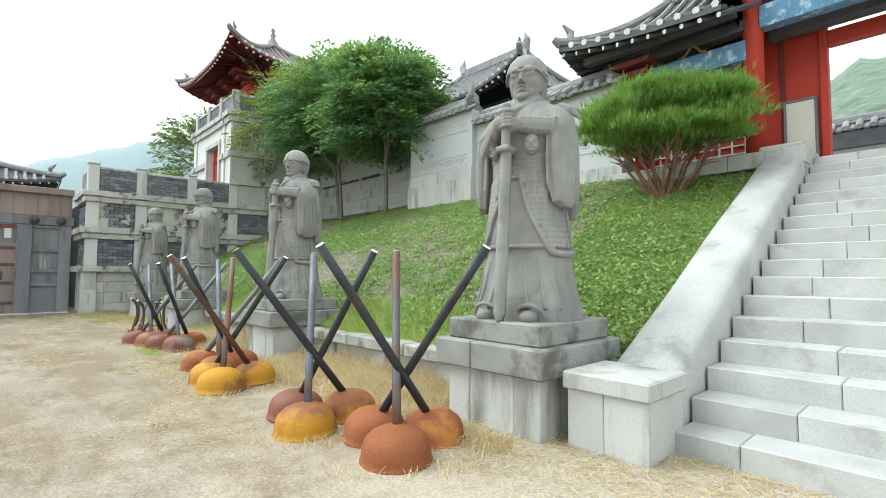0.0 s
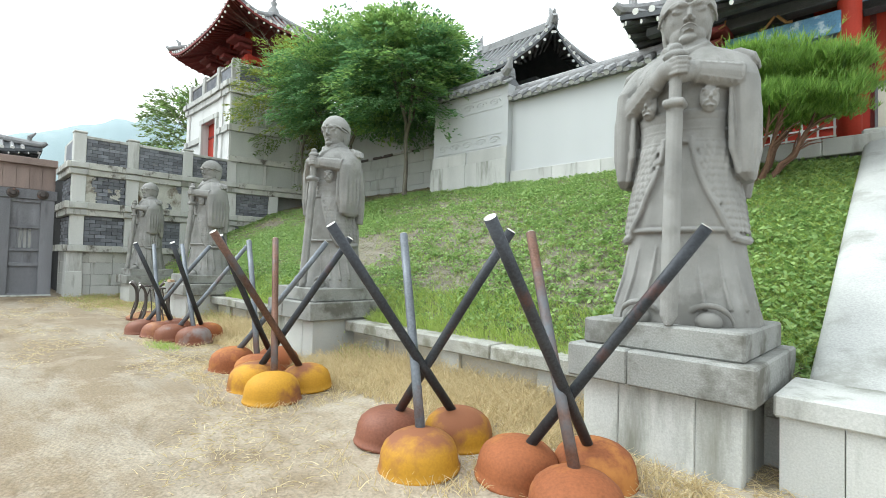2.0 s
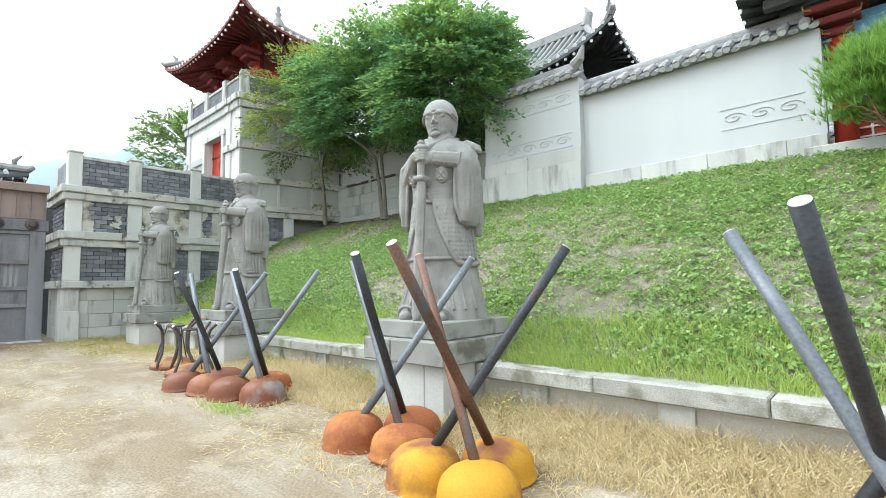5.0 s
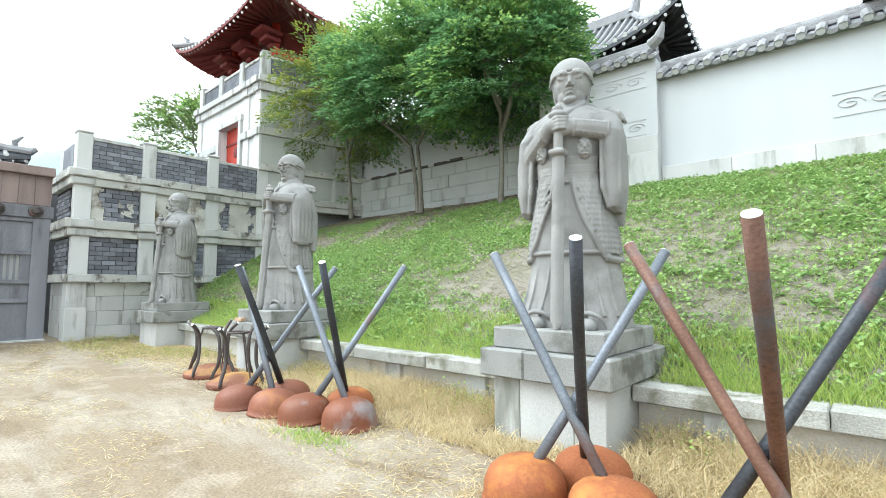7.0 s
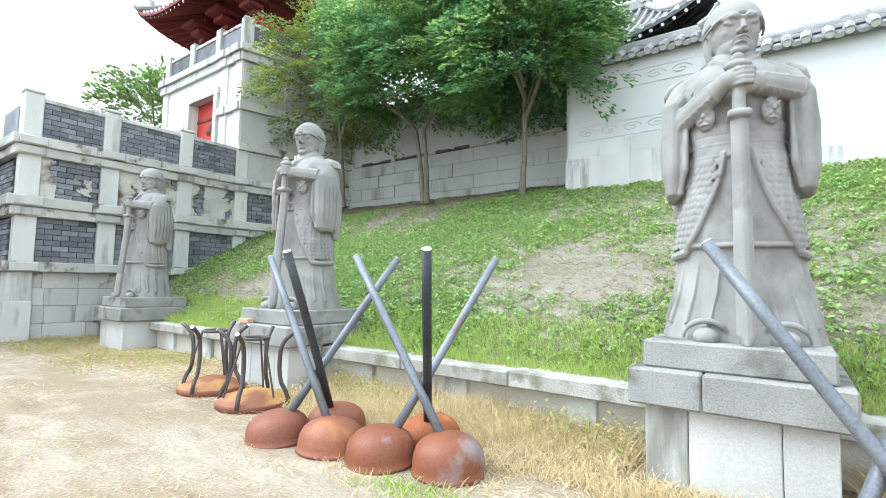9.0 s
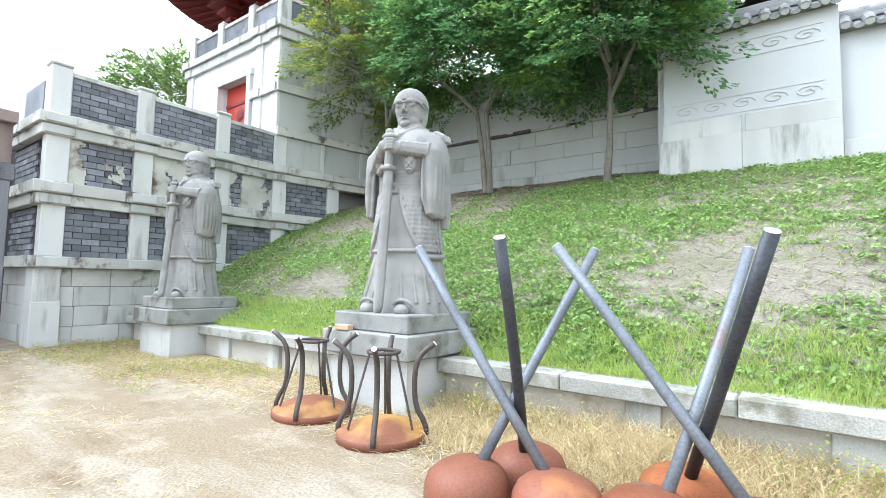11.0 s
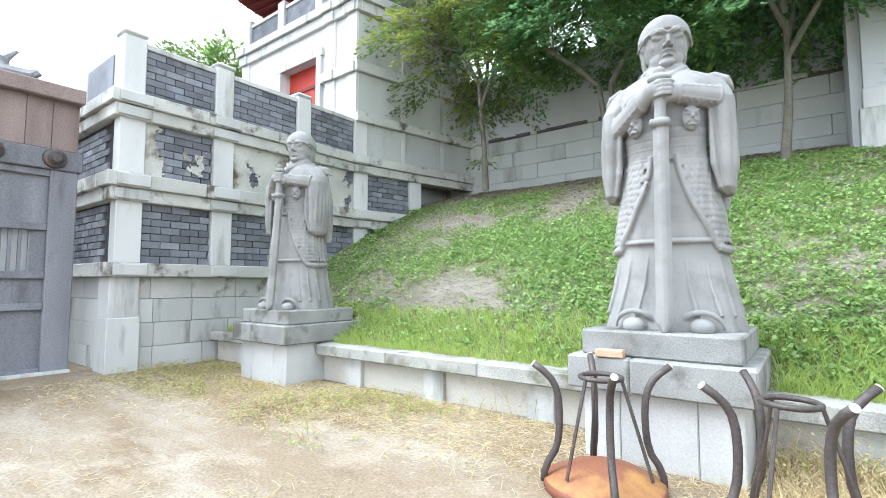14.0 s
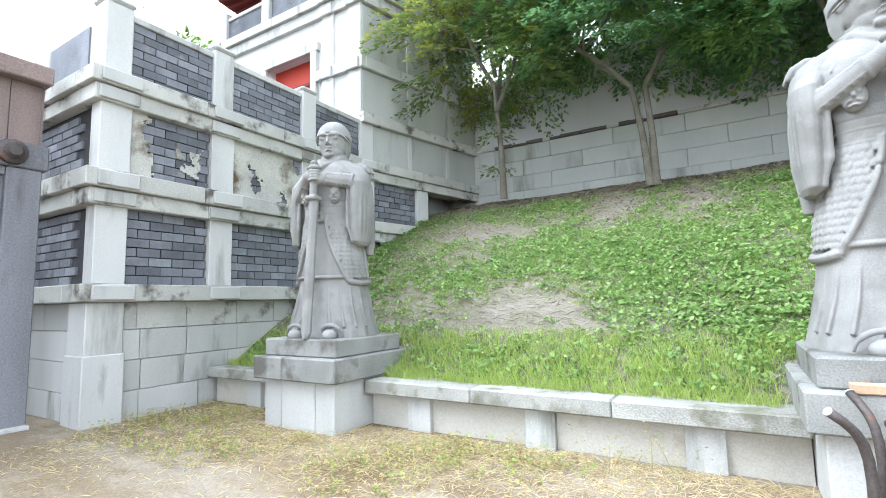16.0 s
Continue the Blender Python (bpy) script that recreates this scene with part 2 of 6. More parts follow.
def ground_material(name, base, patch, third, s1, s2, sand=None):
    m = bpy.data.materials.new(name)
    m.use_nodes = True
    n, l = m.node_tree.nodes, m.node_tree.links
    co = n.new("ShaderNodeTexCoord")
    drawn = n.new("ShaderNodeMapping")
    drawn.inputs["Scale"].default_value = (0.4, 1.25, 1.0)
    l.new(co.outputs["Object"], drawn.inputs["Vector"])
    prev = None
    for k, (col, sc, lo, hi) in enumerate(((patch, s1, 0.47, 0.60), (third, s2, 0.52, 0.66))):
        t = n.new("ShaderNodeTexNoise")
        t.inputs["Scale"].default_value, t.inputs["Detail"].default_value, t.inputs["Roughness"].default_value = sc, 9, 0.68
        l.new(drawn.outputs[0], t.inputs["Vector"])
        r = n.new("ShaderNodeMapRange")
        l.new(t.outputs[0], r.inputs[0])
        r.inputs[1].default_value, r.inputs[2].default_value = lo, hi
        mx = n.new("ShaderNodeMix")
        mx.data_type = "RGBA"
        l.new(r.outputs[0], mx.inputs[0])
        if prev is None:
            mx.inputs[6].default_value = (*base, 1)
        else:
            l.new(prev, mx.inputs[6])
        mx.inputs[7].default_value = (*col, 1)
        prev = mx.outputs[2]
    if sand:
        # paler sand, spreading unevenly from the stairs and the wall
        sep = n.new("ShaderNodeSeparateXYZ")
        l.new(co.outputs["Object"], sep.inputs[0])
        along, cross, rough = n.new("ShaderNodeMapRange"), n.new("ShaderNodeMapRange"), n.new("ShaderNodeTexNoise")
        l.new(sep.outputs[0], along.inputs[0])
        along.inputs[1].default_value, along.inputs[2].default_value = -8.0, -2.0
        l.new(sep.outputs[1], cross.inputs[0])
        cross.inputs[1].default_value, cross.inputs[2].default_value = 0.3, 2.2
        rough.inputs["Scale"].default_value, rough.inputs["Detail"].default_value, rough.inputs["Roughness"].default_value = 1.6, 8, 0.7
        l.new(co.outputs["Object"], rough.inputs["Vector"])
        a, b = n.new("ShaderNodeMath"), n.new("ShaderNodeMath")
        a.operation, b.operation, b.use_clamp = "MULTIPLY", "MULTIPLY_ADD", True
        l.new(along.outputs[0], a.inputs[0])
        l.new(cross.outputs[0], a.inputs[1])
        edge = n.new("ShaderNodeMapRange")
        l.new(rough.outputs[0], edge.inputs[0])
        edge.inputs[1].default_value, edge.inputs[2].default_value, edge.inputs[3].default_value, edge.inputs[4].default_value = 0.35, 0.6, -0.6, 0.35
        l.new(a.outputs[0], b.inputs[0])
        b.inputs[1].default_value = 1.1
        l.new(edge.outputs[0], b.inputs[2])
        mx = n.new("ShaderNodeMix")
        mx.data_type = "RGBA"
        l.new(b.outputs[0], mx.inputs[0])
        l.new(prev, mx.inputs[6])
        mx.inputs[7].default_value = (*sand, 1)
        prev = mx.outputs[2]
    g = n.new("ShaderNodeTexNoise")
    g.inputs["Scale"].default_value, g.inputs["Detail"].default_value = 45, 8
    l.new(co.outputs["Object"], g.inputs["Vector"])
    r = n.new("ShaderNodeMapRange")
    l.new(g.outputs[0], r.inputs[0])
    r.inputs[1].default_value, r.inputs[2].default_value, r.inputs[3].default_value, r.inputs[4].default_value = 0.3, 0.7, 0.72, 1.2
    sc = n.new("ShaderNodeVectorMath")
    sc.operation = "SCALE"
    l.new(prev, sc.inputs[0])
    l.new(r.outputs[0], sc.inputs["Scale"])
    b = n["Principled BSDF"]
    l.new(sc.outputs[0], b.inputs["Base Color"])
    b.inputs["Roughness"].default_value = 0.95
    bp = n.new("ShaderNodeBump")
    bp.inputs["Strength"].default_value, bp.inputs["Distance"].default_value = 0.5, 0.03
    l.new(g.outputs[0], bp.inputs["Height"])
    l.new(bp.outputs[0], b.inputs["Normal"])
    return m


DIRT = ground_material("pale_dirt", (0.222, 0.170, 0.110), (0.288, 0.247, 0.192), (0.160, 0.113, 0.064), 0.7, 1.3, sand=(0.40, 0.345, 0.27))
SOIL = ground_material("dry_slope_soil", (0.205, 0.182, 0.145), (0.165, 0.155, 0.105), (0.25, 0.226, 0.19), 1.3, 2.3)
# haze is put into the hill colours: far paler and bluer, near greyed
HILL_FAR = ground_material("hazed_wooded_hill", (0.265, 0.335, 0.355), (0.245, 0.315, 0.33), (0.285, 0.35, 0.37), 0.03, 0.06)
HILL_NEAR = ground_material("wooded_hill", (0.15, 0.20, 0.155), (0.09, 0.135, 0.09), (0.23, 0.28, 0.225), 0.22, 0.5)


# ---- building helpers ----
def mesh_of(bm, mat, smooth=False):
    me = bpy.data.meshes.new("mesh")
    bm.normal_update()
    bm.to_mesh(me)
    bm.free()
    for mm in (mat if isinstance(mat, (list, tuple)) else [mat]):
        me.materials.append(mm)
    if smooth:
        me.shade_smooth()
    return me


def part(name, bm, mat, parent=None, label="", smooth=False):
    """One mesh object, under a thing or a part when parent is given."""
    me = bm if isinstance(bm, bpy.types.Mesh) else mesh_of(bm, mat, smooth)
    me.name = name
    ob = new(name, me)
    if parent is not None:
        ob.parent = parent
    if label:
        tagged(ob, label)
    return ob


def thing(name, label, category, m=None, group="", kind=""):
    ob = new(name)
    if m is not None:
        ob.matrix_basis = m
    return tagged(ob, label, category, group, kind)


def box(x0, x1, y0, y1, z0, z1, bevel=0.0, bm=None):
    """A block, with worn edges where bevel is given; adds to bm if there is one."""
    own = bmesh.new()
    bmesh.ops.create_cube(own, size=1, matrix=Matrix.Translation(((x0 + x1) / 2, (y0 + y1) / 2, (z0 + z1) / 2)) @ Matrix.Diagonal((x1 - x0, y1 - y0, z1 - z0, 1)))
    if bevel:
        bmesh.ops.bevel(own, geom=own.edges[:], offset=bevel, segments=1, affect="EDGES")
    if bm is None:
        return own
    merge(bm, own)
    return bm


def merge(bm, other):
    me = bpy.data.meshes.new("tmp")
    other.to_mesh(me)
    other.free()
    bm.from_mesh(me)
    bpy.data.meshes.remove(me)


def tube(points, radii, sides=10, bm=None, caps=True, squash=1.0, up=Vector((0, 0, 1))):
    """A round bar along points; radii may vary."""
    bm = bm or bmesh.new()
    pts = [Vector(p) for p in points]
    rings = []
    for i, p in enumerate(pts):
        d = (pts[min(i + 1, len(pts) - 1)] - pts[max(i - 1, 0)]).normalized()
        ref = up if abs(d.dot(up)) < 0.95 else Vector((1, 0, 0))
        a = d.cross(ref).normalized()
        b = a.cross(d)
        r = radii[i] if isinstance(radii, (list, tuple)) else radii
        rings.append([bm.verts.new(p + a * (r * math.cos(k / sides * math.tau)) + b * (r * squash * math.sin(k / sides * math.tau))) for k in range(sides)])
    for q, w in zip(rings, rings[1:]):
        for k in range(sides):
            bm.faces.new((q[k], q[(k + 1) % sides], w[(k + 1) % sides], w[k]))
    if caps:
        bm.faces.new(list(reversed(rings[0])))
        bm.faces.new(rings[-1])
    bmesh.ops.recalc_face_normals(bm, faces=bm.faces[:]) if len(bm.faces) < 400 else None
    return bm


def lathe(profile, sides=24, bm=None, at=(0, 0, 0), sx=1.0, sy=1.0):
    bm = bm or bmesh.new()
    at = Vector(at)
    rings = []
    for r, z in profile:
        if r < 1e-4:
            rings.append([bm.verts.new(at + Vector((0, 0, z)))])
        else:
            rings.append([bm.verts.new(at + Vector((r * sx * math.cos(k / sides * math.tau), r * sy * math.sin(k / sides * math.tau), z))) for k in range(sides)])
    for q, w in zip(rings, rings[1:]):
        for k in range(sides):
            f = [q[k % len(q)], q[(k + 1) % len(q)], w[(k + 1) % len(w)], w[k % len(w)]]
            f = list(dict.fromkeys(f))
            if len(f) > 2:
                bm.faces.new(f)
    bmesh.ops.recalc_face_normals(bm, faces=bm.faces[:])
    return bm


def soup(name, verts, faces, mats, label, category, kind="stuff", parent=None):
    """Many small leaves or blades in one mesh."""
    me = bpy.data.meshes.new(name)
    me.from_pydata([tuple(v) for v in verts], [], faces)
    me.materials.append(mats)
    ob = new(name, me)
    if parent is not None:
        ob.parent = parent
        if label:
            tagged(ob, label)
    else:
        tagged(ob, label, category, "", kind)
    return ob


rng = random.Random(7)


# ---- ground and slope ----
def slope_z(x, y):
    """Height of the grass bank above the low retaining wall."""
    d = max(0.0, y - 4.0)
    z = 0.42 + 0.565 * d + 0.10 * math.sin(d * 0.6) - 0.12 * max(0, d - 4.6) ** 1.3
    k = min(1.0, max(0.0, (x + 5.0) / 2.6))
    z -= 0.27 * k * k * (3 - 2 * k) * min(1.0, d)
    return z + 0.05 * noise.noise((x * 0.6, y * 0.6, 0)) + 0.02 * noise.noise((x * 2.5, y * 2.5, 3))


def sheet(name, x0, x1, y0, y1, nx, ny, fz, mat, label, category):
    bm = bmesh.new()
    g = [[bm.verts.new((x0 + (x1 - x0) * i / nx, y0 + (y1 - y0) * j / ny, fz(x0 + (x1 - x0) * i / nx, y0 + (y1 - y0) * j / ny))) for j in range(ny + 1)] for i in range(nx + 1)]
    for i in range(nx):
        for j in range(ny):
            bm.faces.new((g[i][j], g[i + 1][j], g[i + 1][j + 1], g[i][j + 1]))
    ob = part(name, bm, mat, smooth=True)
    return tagged(ob, label, category, "", "structure")


def ground_z(x, y):
    near = max(0.0, 1 - math.hypot(x + 9, y - 1) / 30)
    return near * (0.025 * noise.noise((x * 0.5, y * 0.5, 5)) + 0.012 * noise.noise((x * 2, y * 2, 9)))


def ground():
    bm = bmesh.new()
    xs = [-900, -300, -100, -40] + [-26 + 0.35 * i for i in range(92)] + [10, 40, 120, 400, 900]
    ys = [-900, -300, -100, -40, -15] + [-6 + 0.35 * j for j in range(32)] + [8, 14, 40, 120, 400, 900]
    g = [[bm.verts.new((x, y, ground_z(x, y))) for y in ys] for x in xs]
    for i in range(len(xs) - 1):
        for j in range(len(ys) - 1):
            bm.faces.new((g[i][j], g[i + 1][j], g[i + 1][j + 1], g[i][j + 1]))
    return tagged(part("ground", bm, DIRT, smooth=True), "pale trodden dirt with sandy and straw-coloured patches", "ground", "", "structure")


ground()
sheet("grass_bank", -20.6, -2.06, 4.0, 11.3, 120, 50, slope_z, SOIL, "sloping bank of dry soil under patchy grass", "bank")


# ---- low retaining wall and statue pedestals ----
PEDESTALS = ((-2.86, 3.82, 8.0), (-7.90, 3.81, 9.0), (-13.04, 3.82, 6.0), (-18.05, 3.88, 10.0))


def retaining_wall():
    wall = thing("retaining_wall", "low white rendered retaining wall with granite coping", "wall", kind="structure")
    for x0, x1 in ((-20.35, -18.6), (-17.5, -13.58), (-12.5, -8.44), (-7.36, -3.4), (-2.32, -2.17)):
        part("wall_face", box(x0, x1, 3.92, 4.2, -0.05, 0.36), LOWWALL, wall)
        n = max(1, round((x1 - x0) / 1.25))
        for i in range(n):
            a, b = x0 + (x1 - x0) * i / n, x0 + (x1 - x0) * (i + 1) / n
            part("coping_stone", box(a + 0.003, b - 0.003, 3.76 + rng.uniform(-0.008, 0.008), 4.2, 0.35, 0.50 + rng.uniform(-0.006, 0.006), 0.014), COPING, wall)
            part("pilaster", box((a + b) / 2 - 0.14, (a + b) / 2 + 0.14, 3.86, 3.95, -0.05, 0.349, 0.006), GRANITE, wall)


retaining_wall()


def pedestal(x, y):
    p = thing("statue_pedestal", "stepped granite pedestal with darker weathered upper slabs", "pedestal", pose(x, y, 0), "pedestals along the bank")
    for a, b in ((-0.53, -0.26), (-0.256, 0.256), (0.26, 0.53)):
        part("base_block", box(a, b, -0.55, 0.57, -0.05, 0.52, 0.008), GRANITE, p)
    for a, b in ((-0.62, -0.162), (-0.158, 0.62)):
        part("lower_slab", box(a, b, -0.65, 0.66, 0.52, 0.765, 0.014), GRANITE_OLD, p)
    part("upper_slab", box(-0.54, 0.54, -0.55, 0.57, 0.765, 0.955, 0.015), GRANITE_OLD, p)
    return p


for px, py, pr in PEDESTALS:
    pedestal(px, py)


# ---- carved guardian statue: one mesh, fused ----
BODY = ((0.0, 0.585, 0.46), (0.06, 0.57, 0.45), (0.22, 0.525, 0.405), (0.5, 0.475, 0.36), (0.68, 0.455, 0.345), (0.72, 0.46, 0.365), (0.95, 0.455, 0.355),
        (1.25, 0.43, 0.33), (1.42, 0.41, 0.31), (1.5, 0.41, 0.31), (1.7, 0.44, 0.32), (1.86, 0.50, 0.325), (1.97, 0.49, 0.30), (2.05, 0.42, 0.26), (2.12, 0.29, 0.21), (2.17, 0.19, 0.17), (2.22, 0.15, 0.15))


def body_point(th, z, out=0.0):
    for (z0, a0, b0), (z1, a1, b1) in zip(BODY, BODY[1:]):
        if z <= z1 or z1 == BODY[-1][0]:
            k = min(1, max(0, (z - z0) / (z1 - z0)))
            a, b = a0 + (a1 - a0) * k, b0 + (b1 - b0) * k
            break
    fold = 0.0
    if z < 0.69:
        fold = 0.013 * math.sin(th * 13 + 2 * math.sin(3 * th)) * min(1, (0.72 - z) * 2)
    elif z < 1.4:
        fold = 0.005 * math.sin(th * 18)
    e = 0.82
    c, s = math.cos(th), math.sin(th)
    return Vector((math.copysign(abs(c) ** e, c) * (a + fold + out), math.copysign(abs(s) ** e, s) * (b + fold + out), z))


def ellipsoid(bm, c, r, m=None, u=20, v=14, cut=None):
    own = bmesh.new()
    bmesh.ops.create_uvsphere(own, u_segments=u, v_segments=v, radius=1, matrix=Matrix.Translation(c) @ (m or Matrix.Identity(4)) @ Matrix.Diagonal((*r, 1)))
    if cut:
        bmesh.ops.bisect_plane(own, geom=own.verts[:] + own.edges[:] + own.faces[:], plane_co=cut[0], plane_no=cut[1], clear_inner=True)
        bmesh.ops.holes_fill(own, edges=[e for e in own.edges if e.is_boundary])
    merge(bm, own)


def loft(bm, rows, sides=14):
    """A closed form through oval rings: centre, half-width, half-depth, turn."""
    lv = []
    for c, rx, ry, turn in rows:
        m = pose(*c, 0, 0, turn)
        lv.append([bm.verts.new(m @ Vector((rx * math.cos(k / sides * math.tau), ry * math.sin(k / sides * math.tau), 0))) for k in range(sides)])
    for q, w in zip(lv, lv[1:]):
        for k in range(sides):
            bm.faces.new((q[k], q[(k + 1) % sides], w[(k + 1) % sides], w[k]))
    bm.faces.new(list(reversed(lv[0])))
    bm.faces.new(lv[-1])


def statue_mesh():
    bm = bmesh.new()
    zs = [0.0, 0.03, 0.08, 0.15, 0.25, 0.35, 0.45, 0.55, 0.66, 0.69, 0.70, 0.74, 0.8, 0.95, 1.1, 1.25, 1.38, 1.44, 1.5, 1.6, 1.7, 1.8, 1.9, 1.97, 2.04, 2.1, 2.16, 2.22]
    n = 96
    rings = [[bm.verts.new(body_point(k / n * math.tau, z)) for k in range(n)] for z in zs]
    for q, w in zip(rings, rings[1:]):
        for k in range(n):
            bm.faces.new((q[k], q[(k + 1) % n], w[(k + 1) % n], w[k]))
    bm.faces.new(list(reversed(rings[0])))
    bm.faces.new(rings[-1])
    front = -math.pi / 2
    # hem of the under-robe, belts, lamellar bands on the chest
    for z, r, span in ((0.70, 0.020, 0.80), (1.375, 0.020, 1.3), (1.465, 0.020, 1.3), (1.535, 0.011, 1.0), (1.60, 0.011, 1.0)):
        tube([body_point(front - span + 2 * span * i / 24, z, 0.008) for i in range(25)], r, 6, bm)
    for z, hz in ((1.42, 0.028), (1.502, 0.023), (1.568, 0.023)):
        for i in range(10):
            th = front - 1.0 + 2.0 * i / 10
            vs = [bm.verts.new(body_point(t2, z + dz, o)) for o in (-0.03, 0.024) for t2, dz in ((th + 0.016, -hz), (th + 0.184, -hz), (th + 0.184, hz), (th + 0.016, hz))]
            for q in ((0, 1, 2, 3), (4, 5, 6, 7), (0, 1, 5, 4), (1, 2, 6, 5), (2, 3, 7, 6), (3, 0, 4, 7)):
                bm.faces.new([vs[k] for k in q])
    for side in (-1, 1):
        # side panel of scale armour with a rolled border sweeping down from the belt
        for row in range(13):
            z = 1.34 - row * 0.052
            k = (1.40 - z) / 0.74
            th = 0.30 + 0.70 * k ** 1.6 + (0.064 if row % 2 else 0.0)
            while th < 1.8:
                p = body_point(front + side * th, z, 0.016)
                ellipsoid(bm, p, (0.029, 0.015, 0.042), pose(0, 0, 0, -20, 0, math.degrees(front + side * th) + 90), 8, 6)
                th += 0.128
        edge = [body_point(front + side * (0.20 + 0.70 * (i / 21) ** 1.6), 1.40 - 0.75 * i / 21, 0.016) for i in range(22)]
        tube(edge, 0.027, 6, bm)
        tube([body_point(front + side * (0.90 + 0.95 * i / 12), 0.65 - 0.02 * math.sin(i / 12 * 3.14), 0.022) for i in range(13)], 0.034, 6, bm)
        # chest mask: shield with brows, eyes, nose, fangs
        c = body_point(front + side * 0.50, 1.675, 0.036)
        turn = pose(0, 0, 0, 0, 0, side * 24)
        ellipsoid(bm, c, (0.088, 0.040, 0.10), turn)
        for k in (-1, 1):
            ellipsoid(bm, c + turn @ Vector((k * 0.038, -0.036, 0.026)), (0.022, 0.018, 0.013), turn, 10, 8)
            tube([c + turn @ Vector((k * 0.012, -0.050, 0.036)), c + turn @ Vector((k * 0.045, -0.046, 0.054)), c + turn @ Vector((k * 0.074, -0.028, 0.062))], [0.010, 0.012, 0.008], 6, bm)
            tube([c + turn @ Vector((k * 0.016, -0.048, -0.024)), c + turn @ Vector((k * 0.046, -0.040, -0.034)), c + turn @ Vector((k * 0.060, -0.028, -0.062))], [0.008, 0.010, 0.006], 6, bm)
        tube([c + turn @ Vector((0, -0.042, 0.034)), c + turn @ Vector((0, -0.056, -0.008))], [0.010, 0.020], 8, bm)
        tube([c + turn @ Vector((-0.034, -0.038, -0.066)), c + turn @ Vector((0, -0.046, -0.058)), c + turn @ Vector((0.034, -0.038, -0.066))], 0.008, 6, bm)
        # forearm in a studded guard with raised borders
        el = Vector((0.50, -0.20, 1.835)) if side > 0 else Vector((-0.50, -0.17, 1.675))
        ha = Vector((0.06, -0.43, 1.885)) if side > 0 else Vector((-0.09, -0.455, 1.885))
        d = (ha - el).normalized()
        wrist = el.lerp(ha, 0.80)
        tube([el, el.lerp(wrist, 0.5), wrist, ha], [0.096, 0.092, 0.080, 0.066], 18, bm)
        up = Vector((0, 0, 1)) - d * d.z
        up.normalize()
        out = d.cross(up)
        if out.y > 0:
            out = -out
        for k in (0.03, 0.97):
            p = el.lerp(wrist, k)
            tube([p - d * 0.010, p + d * 0.010], 0.105 - 0.016 * k, 18, bm)
        for turn_up in (-34, 34):
            def on(k, extra, tilt=turn_up):
                q = el.lerp(wrist, k)
                rad = 0.096 - 0.016 * k + extra
                return q + out * (rad * math.cos(radians(tilt))) + up * (rad * math.sin(radians(tilt)))
            tube([on(k / 8, 0.001) for k in range(9)], 0.009, 6, bm)
            for k in range(6):
                ellipsoid(bm, on(0.12 + 0.152 * k, 0.002, turn_up + math.copysign(12, turn_up)), (0.0125, 0.0125, 0.0125), None, 8, 6)
        if side < 0:
            # upper hand: flat back, four fingers laid across the hilt
            ellipsoid(bm, ha + Vector((0.03, -0.012, 0.005)), (0.105, 0.062, 0.070))
            for f in range(4):
                z = ha.z + 0.058 - f * 0.034
                tube([(ha.x + 0.05, ha.y - 0.045, z), (ha.x + 0.13, ha.y - 0.072, z + 0.004), (ha.x + 0.20, ha.y - 0.050, z + 0.004), (ha.x + 0.225 - 0.01 * f, ha.y - 0.015, z)], [0.017, 0.018, 0.016, 0.012], 8, bm)
        else:
            ellipsoid(bm, ha + Vector((0.01, 0.0, -0.035)), (0.10, 0.065, 0.060))
        # mantle: one smooth fall from the collar over the shoulder to a rounded hem
        loft(bm, [((side * 0.53, -0.05, 1.075), 0.05, 0.12, 8 * side), ((side * 0.52, -0.06, 1.12), 0.09, 0.185, 8 * side), ((side * 0.515, -0.06, 1.28), 0.11, 0.21, 8 * side),
                  ((side * 0.51, -0.06, 1.5), 0.125, 0.215, 8 * side), ((side * 0.51, -0.06, 1.70), 0.13, 0.225, 6 * side), ((side * 0.505, -0.05, 1.84), 0.13, 0.225, 4 * side),
                  ((side * 0.45, -0.01, 1.95), 0.155, 0.19, 0), ((side * 0.37, 0.01, 2.04), 0.165, 0.185, 0), ((side * 0.27, 0.02, 2.10), 0.155, 0.175, 0),
                  ((side * 0.17, 0.02, 2.15), 0.13, 0.155, 0), ((side * 0.10, 0.02, 2.185), 0.09, 0.12, 0)], 20)
        # long folds down the outside, curling front edge
        for f in range(5):
            y = -0.20 + 0.075 * f
            x = side * (0.628 - 0.8 * (y + 0.06) ** 2)
            tube([(side * 0.50, y * 0.5 - 0.02, 1.985), (side * 0.60, y * 0.8, 1.84), (x, y, 1.6), (x - side * 0.004, y, 1.3), (side * 0.575, y * 0.9, 1.11)], [0.012, 0.024, 0.027, 0.029, 0.018], 7, bm)
        tube([(side * 0.42, -0.24, 1.78), (side * 0.425, -0.255, 1.55), (side * 0.435, -0.255, 1.3), (side * 0.48, -0.21, 1.13), (side * 0.53, -0.13, 1.08)], [0.018, 0.026, 0.032, 0.032, 0.022], 8, bm)
        tube([(side * 0.20, -0.17, 2.10), (side * 0.31, -0.235, 2.0), (side * 0.37, -0.25, 1.9)], [0.008, 0.011, 0.008], 6, bm)
        # rolled knot on the shoulder, cape down the back
        for f in range(3):
            tube([Vector((side * 0.34, 0.02 + 0.06 * f, 2.115)), Vector((side * 0.46, 0.01 + 0.06 * f, 2.10)), Vector((side * 0.57, 0.01 + 0.06 * f, 2.045)), Vector((side * 0.62, 0.02 + 0.05 * f, 1.985))], [0.016, 0.036, 0.040, 0.016], 10, bm)
